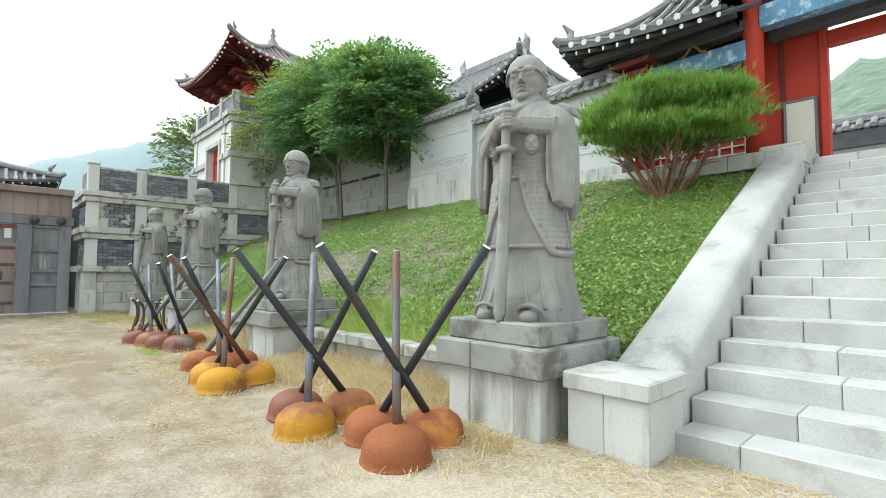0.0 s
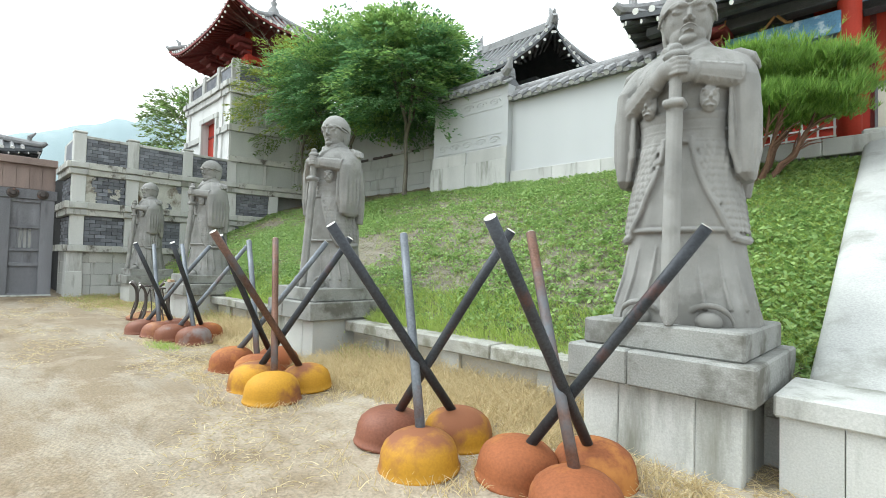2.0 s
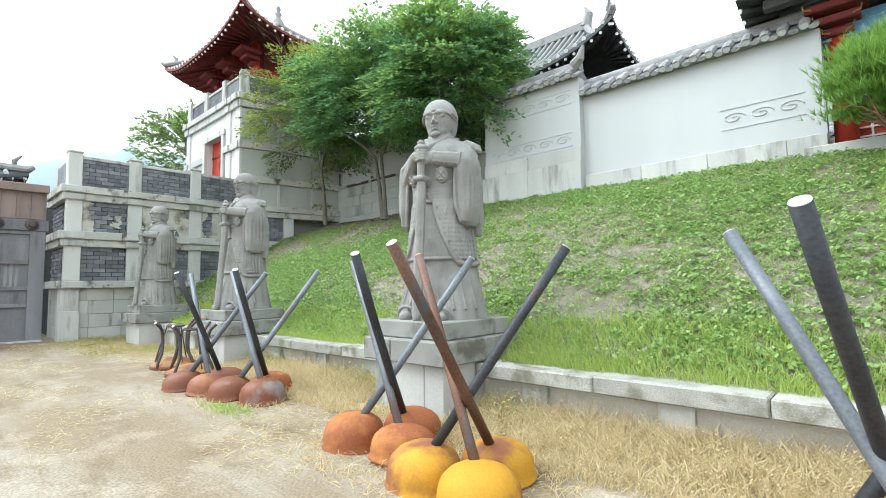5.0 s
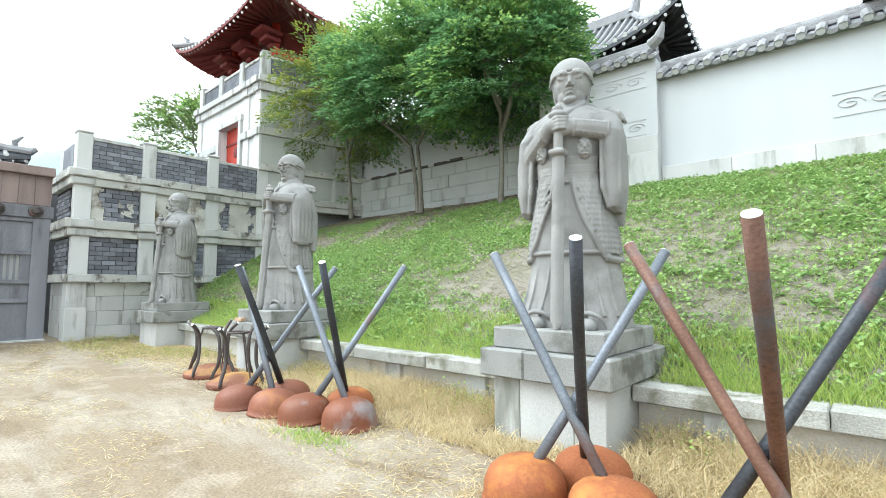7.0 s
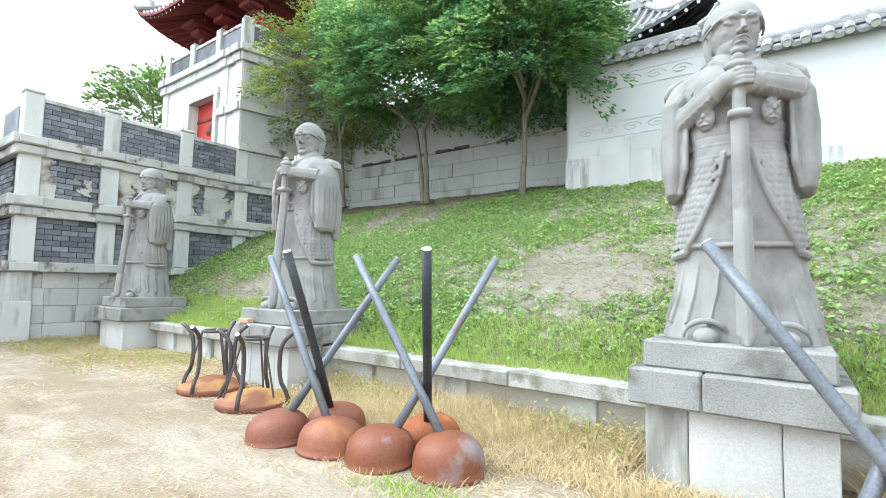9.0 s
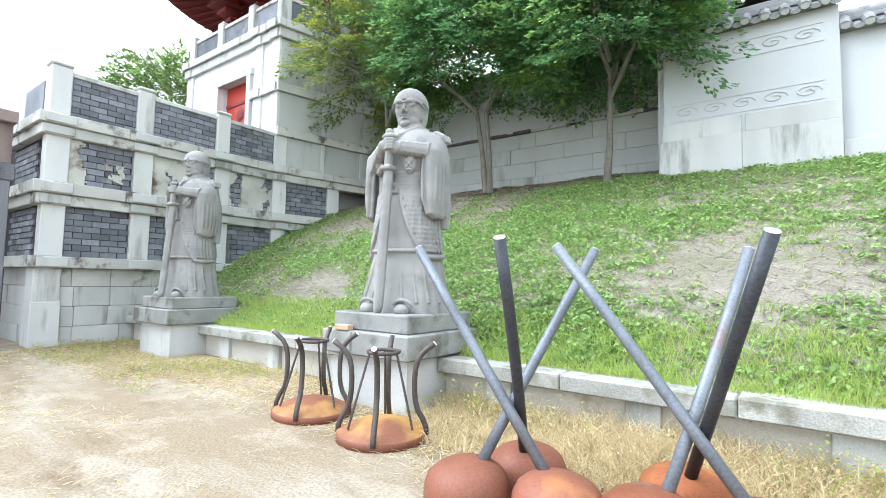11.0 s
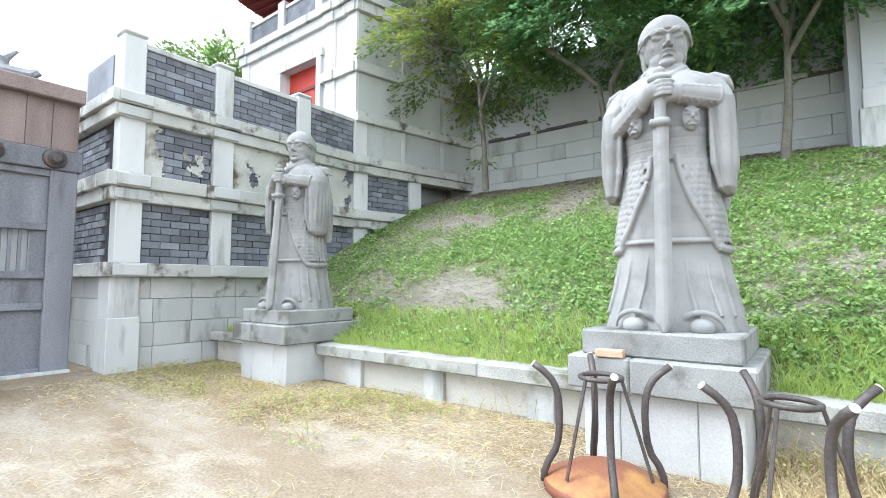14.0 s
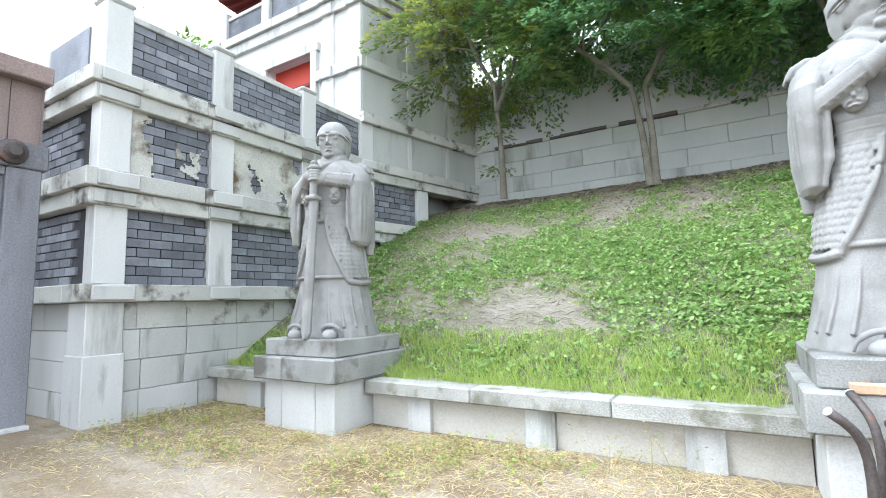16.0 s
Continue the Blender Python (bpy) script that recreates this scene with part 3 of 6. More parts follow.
        loft(bm, [((side * 0.42, 0.20, 0.98), 0.10, 0.06, 0), ((side * 0.46, 0.18, 1.2), 0.13, 0.09, 0), ((side * 0.47, 0.15, 1.6), 0.12, 0.12, 0), ((side * 0.40, 0.10, 2.0), 0.11, 0.11, 0)])
        # boot under the raised hem
        ellipsoid(bm, (side * 0.26, -0.455, 0.04), (0.095, 0.09, 0.068))
        tube([(side * 0.26 + 0.160 * math.cos(a), -0.40 - 0.06 * math.sin(a), 0.02 + 0.135 * math.sin(a)) for a in [i * math.pi / 12 for i in range(13)]], [0.014] * 3 + [0.024] * 7 + [0.014] * 3, 6, bm)
        for f in range(4):
            th = 0.25 + 0.36 * f
            tube([body_point(front + side * th, 0.60, -0.004), body_point(front + side * (th + 0.03), 0.35, 0.006), body_point(front + side * (th + 0.10), 0.12, 0.012)], [0.006, 0.014, 0.020], 7, bm)
        # cap flap over the ear, eye under the rim, cheek, drooping moustache
        loft(bm, [((side * 0.138, 0.05, 2.225), 0.016, 0.05, 0), ((side * 0.156, 0.05, 2.30), 0.018, 0.08, 0), ((side * 0.170, 0.03, 2.48), 0.022, 0.12, 0)], 12)
        ellipsoid(bm, (side * 0.074, -0.186, 2.420), (0.044, 0.026, 0.021), pose(0, 0, 0, 0, side * 8, 0), 12, 8)
        tube([(side * 0.030, -0.202, 2.410), (side * 0.075, -0.206, 2.401), (side * 0.118, -0.180, 2.416)], 0.009, 6, bm)
        tube([(side * 0.022, -0.214, 2.441), (side * 0.075, -0.222, 2.452), (side * 0.130, -0.176, 2.446)], [0.012, 0.015, 0.009], 6, bm)
        ellipsoid(bm, (side * 0.080, -0.135, 2.36), (0.050, 0.046, 0.045))
        tube([(side * 0.004, -0.226, 2.312), (side * 0.036, -0.216, 2.303), (side * 0.068, -0.194, 2.272)], [0.007, 0.009, 0.005], 6, bm)
        ellipsoid(bm, (side * 0.024, -0.219, 2.345), (0.019, 0.020, 0.015), None, 8, 6)
    # neck, crossed collar
    tube([(0, 0, 2.05), (0, -0.02, 2.25)], [0.19, 0.14], 16, bm)
    tube([(0.24, 0.06, 2.17), (0.15, -0.12, 2.17), (0.0, -0.27, 2.05), (-0.05, -0.31, 1.98)], [0.03, 0.035, 0.035, 0.02], 8, bm)
    tube([(-0.24, 0.06, 2.17), (-0.15, -0.12, 2.17), (0.0, -0.265, 2.06)], [0.03, 0.035, 0.035], 8, bm)
    # head, jaw, close cap with a V-shaped rim, nose, lips, chin
    ellipsoid(bm, (0, -0.03, 2.41), (0.172, 0.185, 0.215), None, 28, 20)
    ellipsoid(bm, (0, -0.07, 2.275), (0.128, 0.125, 0.105))
    ellipsoid(bm, (0, 0.0, 2.435), (0.207, 0.227, 0.215), None, 32, 24, ((0, -0.2, 2.470), Vector((0, 0.25, 0.97))))
    rim = []
    for i in range(41):
        a = math.pi + math.pi * i / 40
        x, y = 0.204 * math.cos(a), 0.229 * math.sin(a)
        rim.append((x, y, 2.462 - 0.026 * max(0, 1 - abs(x) / 0.045) + 0.010 * math.exp(-((abs(x) - 0.09) / 0.04) ** 2) - 0.075 * (abs(x) / 0.204) ** 5))
    tube(rim, 0.011, 6, bm)
    tube([(0, -0.202, 2.455), (0, -0.226, 2.40), (0, -0.244, 2.352)], [0.012, 0.016, 0.020], 8, bm)
    tube([(-0.040, -0.200, 2.268), (0, -0.214, 2.280), (0.040, -0.200, 2.268)], [0.005, 0.009, 0.005], 6, bm)
    ellipsoid(bm, (0, -0.180, 2.222), (0.058, 0.034, 0.032))
    # sword, point down, with pommel and guard
    own = bmesh.new()
    ring = [(-0.070, 0), (-0.034, -0.036), (0, -0.046), (0.034, -0.036), (0.070, 0), (0.05, 0.06), (-0.05, 0.06)]
    lv = []
    for z, k in ((0.005, 0.4), (0.07, 0.95), (0.6, 1.0), (1.3, 1.02), (1.62, 1.05)):
        lv.append([own.verts.new((x * k, -0.595 + 0.15 * z / 1.7 + y, z)) for x, y in ring])
    for q, w in zip(lv, lv[1:]):
        for k in range(7):
            own.faces.new((q[k], q[(k + 1) % 7], w[(k + 1) % 7], w[k]))
    own.faces.new(list(reversed(lv[0])))
    own.faces.new(lv[-1])
    merge(bm, own)
    box(-0.095, 0.095, -0.53, -0.37, 1.60, 1.66, 0.018, bm)
    tube([(0, -0.45, 1.64), (0, -0.44, 2.0)], 0.055, 12, bm)
    ellipsoid(bm, (0, -0.445, 1.995), (0.115, 0.07, 0.042))
    ellipsoid(bm, (0, -0.44, 2.05), (0.06, 0.05, 0.045))
    bmesh.ops.recalc_face_normals(bm, faces=bm.faces[:])
    # slim the body, keep the broad head
    for v in bm.verts:
        k = min(1.0, max(0.0, (v.co.z - 2.10) / 0.12)) * (abs(v.co.x) < 0.24)
        low = min(1.0, max(0.0, (1.15 - v.co.z) / 0.45))
        v.co.x *= 0.78 + 0.15 * k + 0.10 * low
        v.co.y *= 0.93
        # a heavier head, bowed slightly
        if v.co.z > 2.12 and abs(v.co.x) < 0.26:
            g = min(1.0, (v.co.z - 2.12) / 0.10)
            y, z = v.co.y * (1 + 0.10 * g), 2.16 + (v.co.z - 2.16) * (1 + 0.095 * g)
            nod = radians(3) * g
            v.co.x *= 1 + 0.08 * g
            v.co.y, v.co.z = y * math.cos(nod) - (z - 2.3) * math.sin(nod), 2.3 + y * math.sin(nod) + (z - 2.3) * math.cos(nod)
        # the head looks a little to its left
        turn = radians(14) * min(1.0, max(0.0, (v.co.z - 2.14) / 0.10)) * (abs(v.co.x) < 0.26)
        x, y = v.co.x, v.co.y
        v.co.x, v.co.y = x * math.cos(turn) - y * math.sin(turn), x * math.sin(turn) + y * math.cos(turn)
    return mesh_of(bm, STATUE, True)


STATUE_MESH = statue_mesh()
STATUE_LABELS = ("carved grey granite warrior statue holding a sword upright", "carved grey granite warrior statue with a yellowed belt spot",
                 "carved grey granite warrior statue beside the brick rampart")
for i, (px, py, pr) in enumerate(PEDESTALS):
    st = new("warrior_statue", STATUE_MESH)
    st.matrix_basis = pose(px, py + (0.02, 0.05, 0.05, 0.0)[i], 0.95, 0, 0, pr) @ Matrix.Diagonal((1, 1, 0.966, 1))
    tagged(st, STATUE_LABELS[(0, 0, 1, 2)[i]], "statue", "warrior statues on pedestals")
    fuse = st.modifiers.new("fuse", "REMESH")
    fuse.mode, fuse.voxel_size, fuse.use_smooth_shade = "VOXEL", 0.0078, True
    soften = st.modifiers.new("soften", "SMOOTH")
    soften.factor, soften.iterations = 0.5, 1


# ---- crossed-pipe tripods on upturned pots ----
DOME = [(0.0, 0.288), (0.06, 0.285), (0.14, 0.271), (0.21, 0.24), (0.262, 0.195), (0.287, 0.14), (0.298, 0.07), (0.300, 0.03), (0.308, 0.024), (0.313, 0.014), (0.311, 0.0), (0.27, -0.02)]


def pot_mesh(mat):
    return mesh_of(lathe([(r * 0.87, z * 0.90) for r, z in DOME], 28), mat, True)


POTS = {k: pot_mesh(k) for k in (RUST, OCHRE, MAROON, WORN_SHEEN)}


def tripod(pipes, pots, skins, label):
    """Three pots side by side, a pipe from each leaning over its neighbours: (foot x, y, head x, y) per pipe."""
    cx, cy = sum(p[0] for p in pipes) / 3, sum(p[1] for p in pipes) / 3
    t = thing("pipe_tripod", label, "tripod stand", pose(cx, cy, 0), "crossed pipe tripods")
    for (fx, fy, hx, hy), pm, skin in zip(pipes, pots, skins):
        foot, head = Vector((fx - cx, fy - cy, 0.22)), Vector((hx - cx, hy - cy, 1.57 if cx > -8 else 1.545))
        pot = part("pot", POTS[pm], None, t)
        k = 0.30 / math.hypot(foot.x, foot.y)
        pot.matrix_basis = Matrix.Translation((foot.x * k, foot.y * k, 0)) @ pose(0, 0, 0, rng.uniform(-4, 4), rng.uniform(-4, 4), rng.uniform(0, 360)) @ Matrix.Diagonal((1, 1, rng.uniform(0.93, 1.04), 1))
        bend = Vector((rng.uniform(-1, 1), rng.uniform(-1, 1), 0)) * 0.008
        pipe = part("pipe", tube([foot, foot.lerp(head, 0.3) + bend, foot.lerp(head, 0.7) + bend, head], 0.034, 16), skin, t, "", True)
        d = (head - foot).normalized()
        part("pipe_end", tube([head + d * 0.001, head + d * 0.004], 0.0325, 16), CUT, pipe)
    return t


tripod(((-3.04, 2.68, -3.06, 1.68), (-2.89, 2.25, -3.53, 2.72), (-3.29, 2.40, -2.37, 2.67)), (RUST, RUST, RUST), (POLE, POLE_PATCHY, POLE), "crossed steel pipe tripod on three orange rusty upturned pots")
tripod(((-4.04, 2.51, -4.25, 1.53), (-3.92, 2.06, -4.64, 2.48), (-4.32, 2.20, -3.51, 2.46)), (OCHRE, OCHRE, MAROON), (POLE, POLE_GREY, POLE), "crossed steel pipe tripod on ochre and maroon upturned pots")
tripod(((-6.15, 2.41, -6.08, 1.46), (-5.98, 2.04, -6.85, 2.43), (-6.40, 2.09, -5.64, 2.63)), (OCHRE, OCHRE, OCHRE), (POLE_RUST, POLE_PATCHY, POLE), "crossed steel pipe tripod on yellow ochre upturned pots")
tripod(((-7.23, 2.59, -6.89, 1.82), (-7.00, 2.33, -7.94, 2.59), (-7.42, 2.28, -6.85, 3.11)), (RUST, RUST, RUST), (POLE, POLE_GREY, POLE_GREY), "crossed steel pipe tripod on rust-brown upturned pots")
tripod(((-9.64, 2.50, -10.69, 2.60), (-9.94, 2.72, -9.51, 2.11), (-10.0, 2.40, -9.67, 3.30)), (WORN_SHEEN, RUST, WORN_SHEEN), (POLE_GREY, POLE, POLE_GREY), "crossed steel pipe tripod on worn pots with a painted grey sheen")
tripod(((-10.87, 2.52, -10.72, 1.90), (-10.61, 2.27, -11.70, 2.42), (-10.99, 2.19, -10.58, 3.03)), (MAROON, MAROON, MAROON), (POLE, POLE_GREY, POLE_GREY), "crossed steel pipe tripod on dull red upturned pots")


def fire_stand(x, y, turn):
    """Iron ring stand with four bent legs welded to a shallow upturned bowl."""
    t = thing("fire_stand", "rusty iron fire stand with four bent legs on a shallow bowl", "fire stand", pose(x, y, 0, 0, 0, turn), "fire stands")
    part("bowl", lathe([(0, 0.165), (0.12, 0.155), (0.24, 0.12), (0.33, 0.075), (0.368, 0.055)], 36), BOWL, t, "orange rusty bowl", True)
    part("bowl_rim", lathe([(0.366, 0.056), (0.376, 0.052), (0.376, -0.01), (0.34, -0.02)], 36), MAROON, t, "dark maroon rim band", True)
    for i in range(4):
        a = radians(45 + 90 * i)
        c, s = math.cos(a), math.sin(a)
        prof = ((0.372, 0.03), (0.368, 0.09), (0.34, 0.16), (0.298, 0.225), (0.276, 0.30), (0.268, 0.38), (0.266, 0.47), (0.272, 0.56), (0.288, 0.63), (0.318, 0.685), (0.368, 0.735), (0.43, 0.78))
        leg = part("leg", tube([(r * c, r * s, z) for r, z in prof], 0.023, 10, up=Vector((-s, c, 0))), IRON_DARK, t, "", True)
        part("leg_tip", tube([(0.4305 * c, 0.4305 * s, 0.7805), (0.435 * c, 0.435 * s, 0.784)], 0.022, 10), CUT, leg)
    ring = [(0.13 * math.cos(k * math.tau / 24), 0.13 * math.sin(k * math.tau / 24), 0.70) for k in range(25)]
    part("ring", tube(ring, 0.016, 8), IRON_DARK, t, "", True)
    for i in range(3):
        a = radians(120 * i + 20)
        part("brace", tube([(0.13 * math.cos(a), 0.13 * math.sin(a), 0.695), (0.30 * math.cos(a), 0.30 * math.sin(a), 0.10)], 0.011, 6), IRON_DARK, t)
    return t


fire_stand(-13.25, 2.74, -16)
fire_stand(-12.25, 2.66, -12)
brick = tagged(part("loose_brick", box(-0.10, 0.10, -0.045, 0.045, 0, 0.055, 0.006), BOARD_TAN), "loose tan brick lying on the pedestal ledge", "brick")
brick.matrix_basis = pose(-13.34, 3.20, 0.767, 0, 0, 3)


# ---- stairs with sloping cheek wall ----
RISE, TREAD, FIRST_Y, STAIR_X0, STAIR_X1 = 0.1965, 0.371, 3.87, -1.52, 3.6
N_STEPS = 17


def stairs():
    st = thing("stairs", "broad flight of pale granite steps", "stairs", kind="structure")
    for k in range(1, N_STEPS + 1):
        y0, z1 = FIRST_Y + TREAD * (k - 1), RISE * k - 0.02
        x = STAIR_X0
        first = True
        while x < STAIR_X1 - 0.05:
            w = rng.uniform(0.45, 1.0) if first else rng.uniform(1.0, 1.5)
            first = False
            x2 = min(STAIR_X1, x + w)
            if STAIR_X1 - x2 < 0.3:
                x2 = STAIR_X1
            part("step_stone", box(x + 0.002, x2 - 0.002, y0 + rng.uniform(-0.006, 0.006), y0 + TREAD + 0.06, z1 - RISE - 0.06, z1 + rng.uniform(-0.004, 0.004), 0.009), STEP, st)
            x = x2
    for side, xa in ((0, -2.12), (1, STAIR_X1)):
        bm = bmesh.new()
        prof = [(-0.0, -0.35), (0.0, 0.30), (0.03, 0.36), (0.10, 0.40), (0.29, 0.415), (0.48, 0.40), (0.55, 0.36), (0.58, 0.30), (0.58, -0.35)]
        ys = [4.0 + (9.35 - 4.0) * i / 30 for i in range(31)]
        lv = []
        for y in ys:
            zz = 0.10 + (y - FIRST_Y) * RISE / TREAD + 0.012 * math.sin(y * 2.1)
            lv.append([bm.verts.new((xa + u, y, zz + v)) for u, v in prof])
        for q, w in zip(lv, lv[1:]):
            for a in range(len(prof) - 1):
                bm.faces.new((q[a], q[a + 1], w[a + 1], w[a]))
        bm.faces.new(lv[0])
        bm.faces.new(list(reversed(lv[-1])))
        bmesh.ops.recalc_face_normals(bm, faces=bm.faces[:])
        part("cheek_wall", bm, CHEEK, st, "sloping rounded pale granite cheek wall", True)
        part("cheek_cap", box(xa - 0.02, xa + 0.60, 9.16, 10.36, 3.05, 3.49, 0.03), CHEEK, st, "level granite stone ending the cheek wall")
    newel = thing("stair_post", "squat granite post with overhanging cap stone", "post", pose(-1.84, 3.73, 0))
    for a, b in ((-0.33, -0.02), (-0.016, 0.33)):
        part("post_block", box(a, b, -0.31, 0.31, -0.05, 0.46, 0.006), GRANITE, newel)
    part("cap_stone", box(-0.355, 0.355, -0.35, 0.35, 0.46, 0.60, 0.014), GRANITE, newel)


stairs()


# ---- terrace above the stairs and the red gate hall ----
TERRACE = 3.34
tb = box(-4.9, -1.53, 9.35, 18.5, 2.0, TERRACE - 0.004)
box(-1.53, 6.0, 10.16, 18.5, 2.0, TERRACE - 0.004, 0, tb)
part("terrace", tb, GRANITE)
tagged(bpy.data.objects["terrace"], "granite paved terrace before the gate", "terrace", "", "structure")
edge = thing("terrace_edge", "row of squared granite kerb stones at the terrace edge", "kerb", kind="structure")
x = -4.9
while x < -1.55:
    x2 = min(-1.5, x + 1.15)
    part("kerb_stone", box(x + 0.003, x2 - 0.003, 9.12, 9.5, TERRACE - 0.20, TERRACE + 0.07, 0.012), GRANITE, edge)
    x = x2


def roof(name, label, cx, cy, hx, hy, ze, zr, lift, ridge, under=EAVE, disc=LIME, rows=0.26, group="", category="roof", kind="", parent=None, cut=1e9):
    """Hipped tile roof with a sagging slope and upturned corners; cover-tile rows, rafters, ridges."""
    t = parent or thing(name, label, category, kind=kind)
    n, nv = 24, 10

    def surf(side, u, v):
        # u -1..1 along the eave, v 0 at the eave, 1 at the ridge
        long = side in (0, 2)
        half, depth = (hx, hy) if long else (hy, hx)
        end = (ridge if long else 0.0)
        along = u * (half * (1 - v) + end * v)
        inward = (depth - (0.0 if long else ridge)) * v if long else (hx - ridge) * v
        z = ze + lift * abs(u) ** 3.2 * (1 - v) ** 1.5 + (zr - ze) * (0.55 * v + 0.45 * v * v)
        if side == 0:
            return Vector((cx + along, cy - hy + hy * v, z))
        if side == 2:
            return Vector((cx - along, cy + hy - hy * v, z))
        if side == 1:
            return Vector((cx + hx - inward, cy + along, z))
        return Vector((cx - hx + inward, cy - along, z))

    shell = bmesh.new()
    tiles = bmesh.new()
    discs = bmesh.new()
    raft = bmesh.new()
    for side in range(4):
        g = [[surf(side, -1 + 2 * i / n, j / nv) for j in range(nv + 1)] for i in range(n + 1)]
        g = [[Vector((min(p.x, cut), p.y, p.z)) for p in col] for col in g]
        vt = [[shell.verts.new(p) for p in col] for col in g]
        vb = [[shell.verts.new(p - Vector((0, 0, 0.10))) for p in col] for col in g]
        for i in range(n):
            for j in range(nv):
                for quad, flip in ((vt, False), (vb, True)):
                    f = (quad[i][j], quad[i + 1][j], quad[i + 1][j + 1], quad[i][j + 1])
                    try:
                        shell.faces.new(tuple(reversed(f)) if flip else f)
                    except ValueError:
                        pass
            shell.faces.new((vb[i][0], vb[i + 1][0], vt[i + 1][0], vt[i][0]))
        half = hx if side in (0, 2) else hy
        m = max(8, int(2 * half / rows))
        for k in range(m + 1):
            u = -1 + 2 * k / m
            if surf(side, u, 0).x > cut - 0.05:
                continue
            # rows run straight up the slope until they meet the hip
            pts = []
            for j in range(nv + 1):
                v = j / nv
                lim = (half * (1 - v) + (ridge if side in (0, 2) else 0) * v)
                if abs(u) * half > lim + 1e-6:
                    break
                pts.append(surf(side, u * half / max(lim, 1e-6), v) + Vector((0, 0, 0.03)))
            if len(pts) > 1:
                tube(pts, 0.058, 6, tiles, True)
                d = (pts[0] - pts[1]).normalized()
                tube([pts[0] + d * 0.005, pts[0] + d * 0.02], 0.062, 8, discs)
            e = surf(side, u * 0.985, 0.02) - Vector((0, 0, 0.17))
            w = surf(side, u * 0.9, 0.42) - Vector((0, 0, 0.22))
            tube([e, w], 0.05, 6, raft)
            d = (e - w).normalized()
            tube([e + d * 0.002, e + d * 0.012], 0.043, 8, discs)
    for b in (shell, tiles, discs, raft):
        bmesh.ops.recalc_face_normals(b, faces=b.faces[:])
    part("roof_shell", shell, under, t)
    tagged(part("tile_rows", tiles, TILE_PALE, t), "rows of pale grey cover tiles", "", "", "stuff")
    tagged(part("tile_ends", discs, disc, t), "white limed tile and rafter ends", "", "", "stuff")
    tagged(part("rafters", raft, under, t), "round dark rafters", "", "", "stuff")
    # hips and main ridge
    for sx, sy in ((1, -1), (-1, -1), (1, 1), (-1, 1)):
        if sx > 0 and cut < 1e8:
            continue
        side = 0 if sy < 0 else 2
        pts = [surf(side, (sx if side == 0 else -sx), j / nv) + Vector((0, 0, 0.10)) for j in range(nv + 1)]
        tip = pts[0] + (pts[0] - pts[1]).normalized() * 0.12 + Vector((0, 0, 0.10))
        horn = pts[1] + Vector((0, 0, 0.10))
        part("hip_ridge", tube([tip] + pts, [0.07] + [0.11] * len(pts), 8), TILE_PALE, t)
        part("hip_ornament", tube([pts[1], horn + Vector((0, 0, 0.12)), horn + (pts[0] - pts[1]).normalized() * 0.18 + Vector((0, 0, 0.30))], [0.10, 0.08, 0.025], 8), TILE_PALE, t)
    if ridge > 0.05:
        part("main_ridge", box(cx - ridge - 0.1, min(cut, cx + ridge + 0.1), cy - 0.13, cy + 0.13, zr - 0.05, zr + 0.28, 0.03), TILE_PALE, t)
        for s in (-1, 1) if cut > 1e8 else (-1,):
            part("ridge_ornament", tube([(cx + s * ridge, cy, zr + 0.1), (cx + s * (ridge + 0.12), cy, zr + 0.5), (cx + s * (ridge - 0.02), cy, zr + 0.8)], [0.2, 0.14, 0.03], 8), TILE_PALE, t)
    else:
        part("finial", lathe([(0.0, 0.95), (0.06, 0.9), (0.11, 0.78), (0.06, 0.66), (0.15, 0.55), (0.09, 0.4), (0.2, 0.25), (0.28, 0.05), (0.3, -0.1)], 14, None, (cx, cy, zr)), TILE_PALE, t, "", True)
    return t


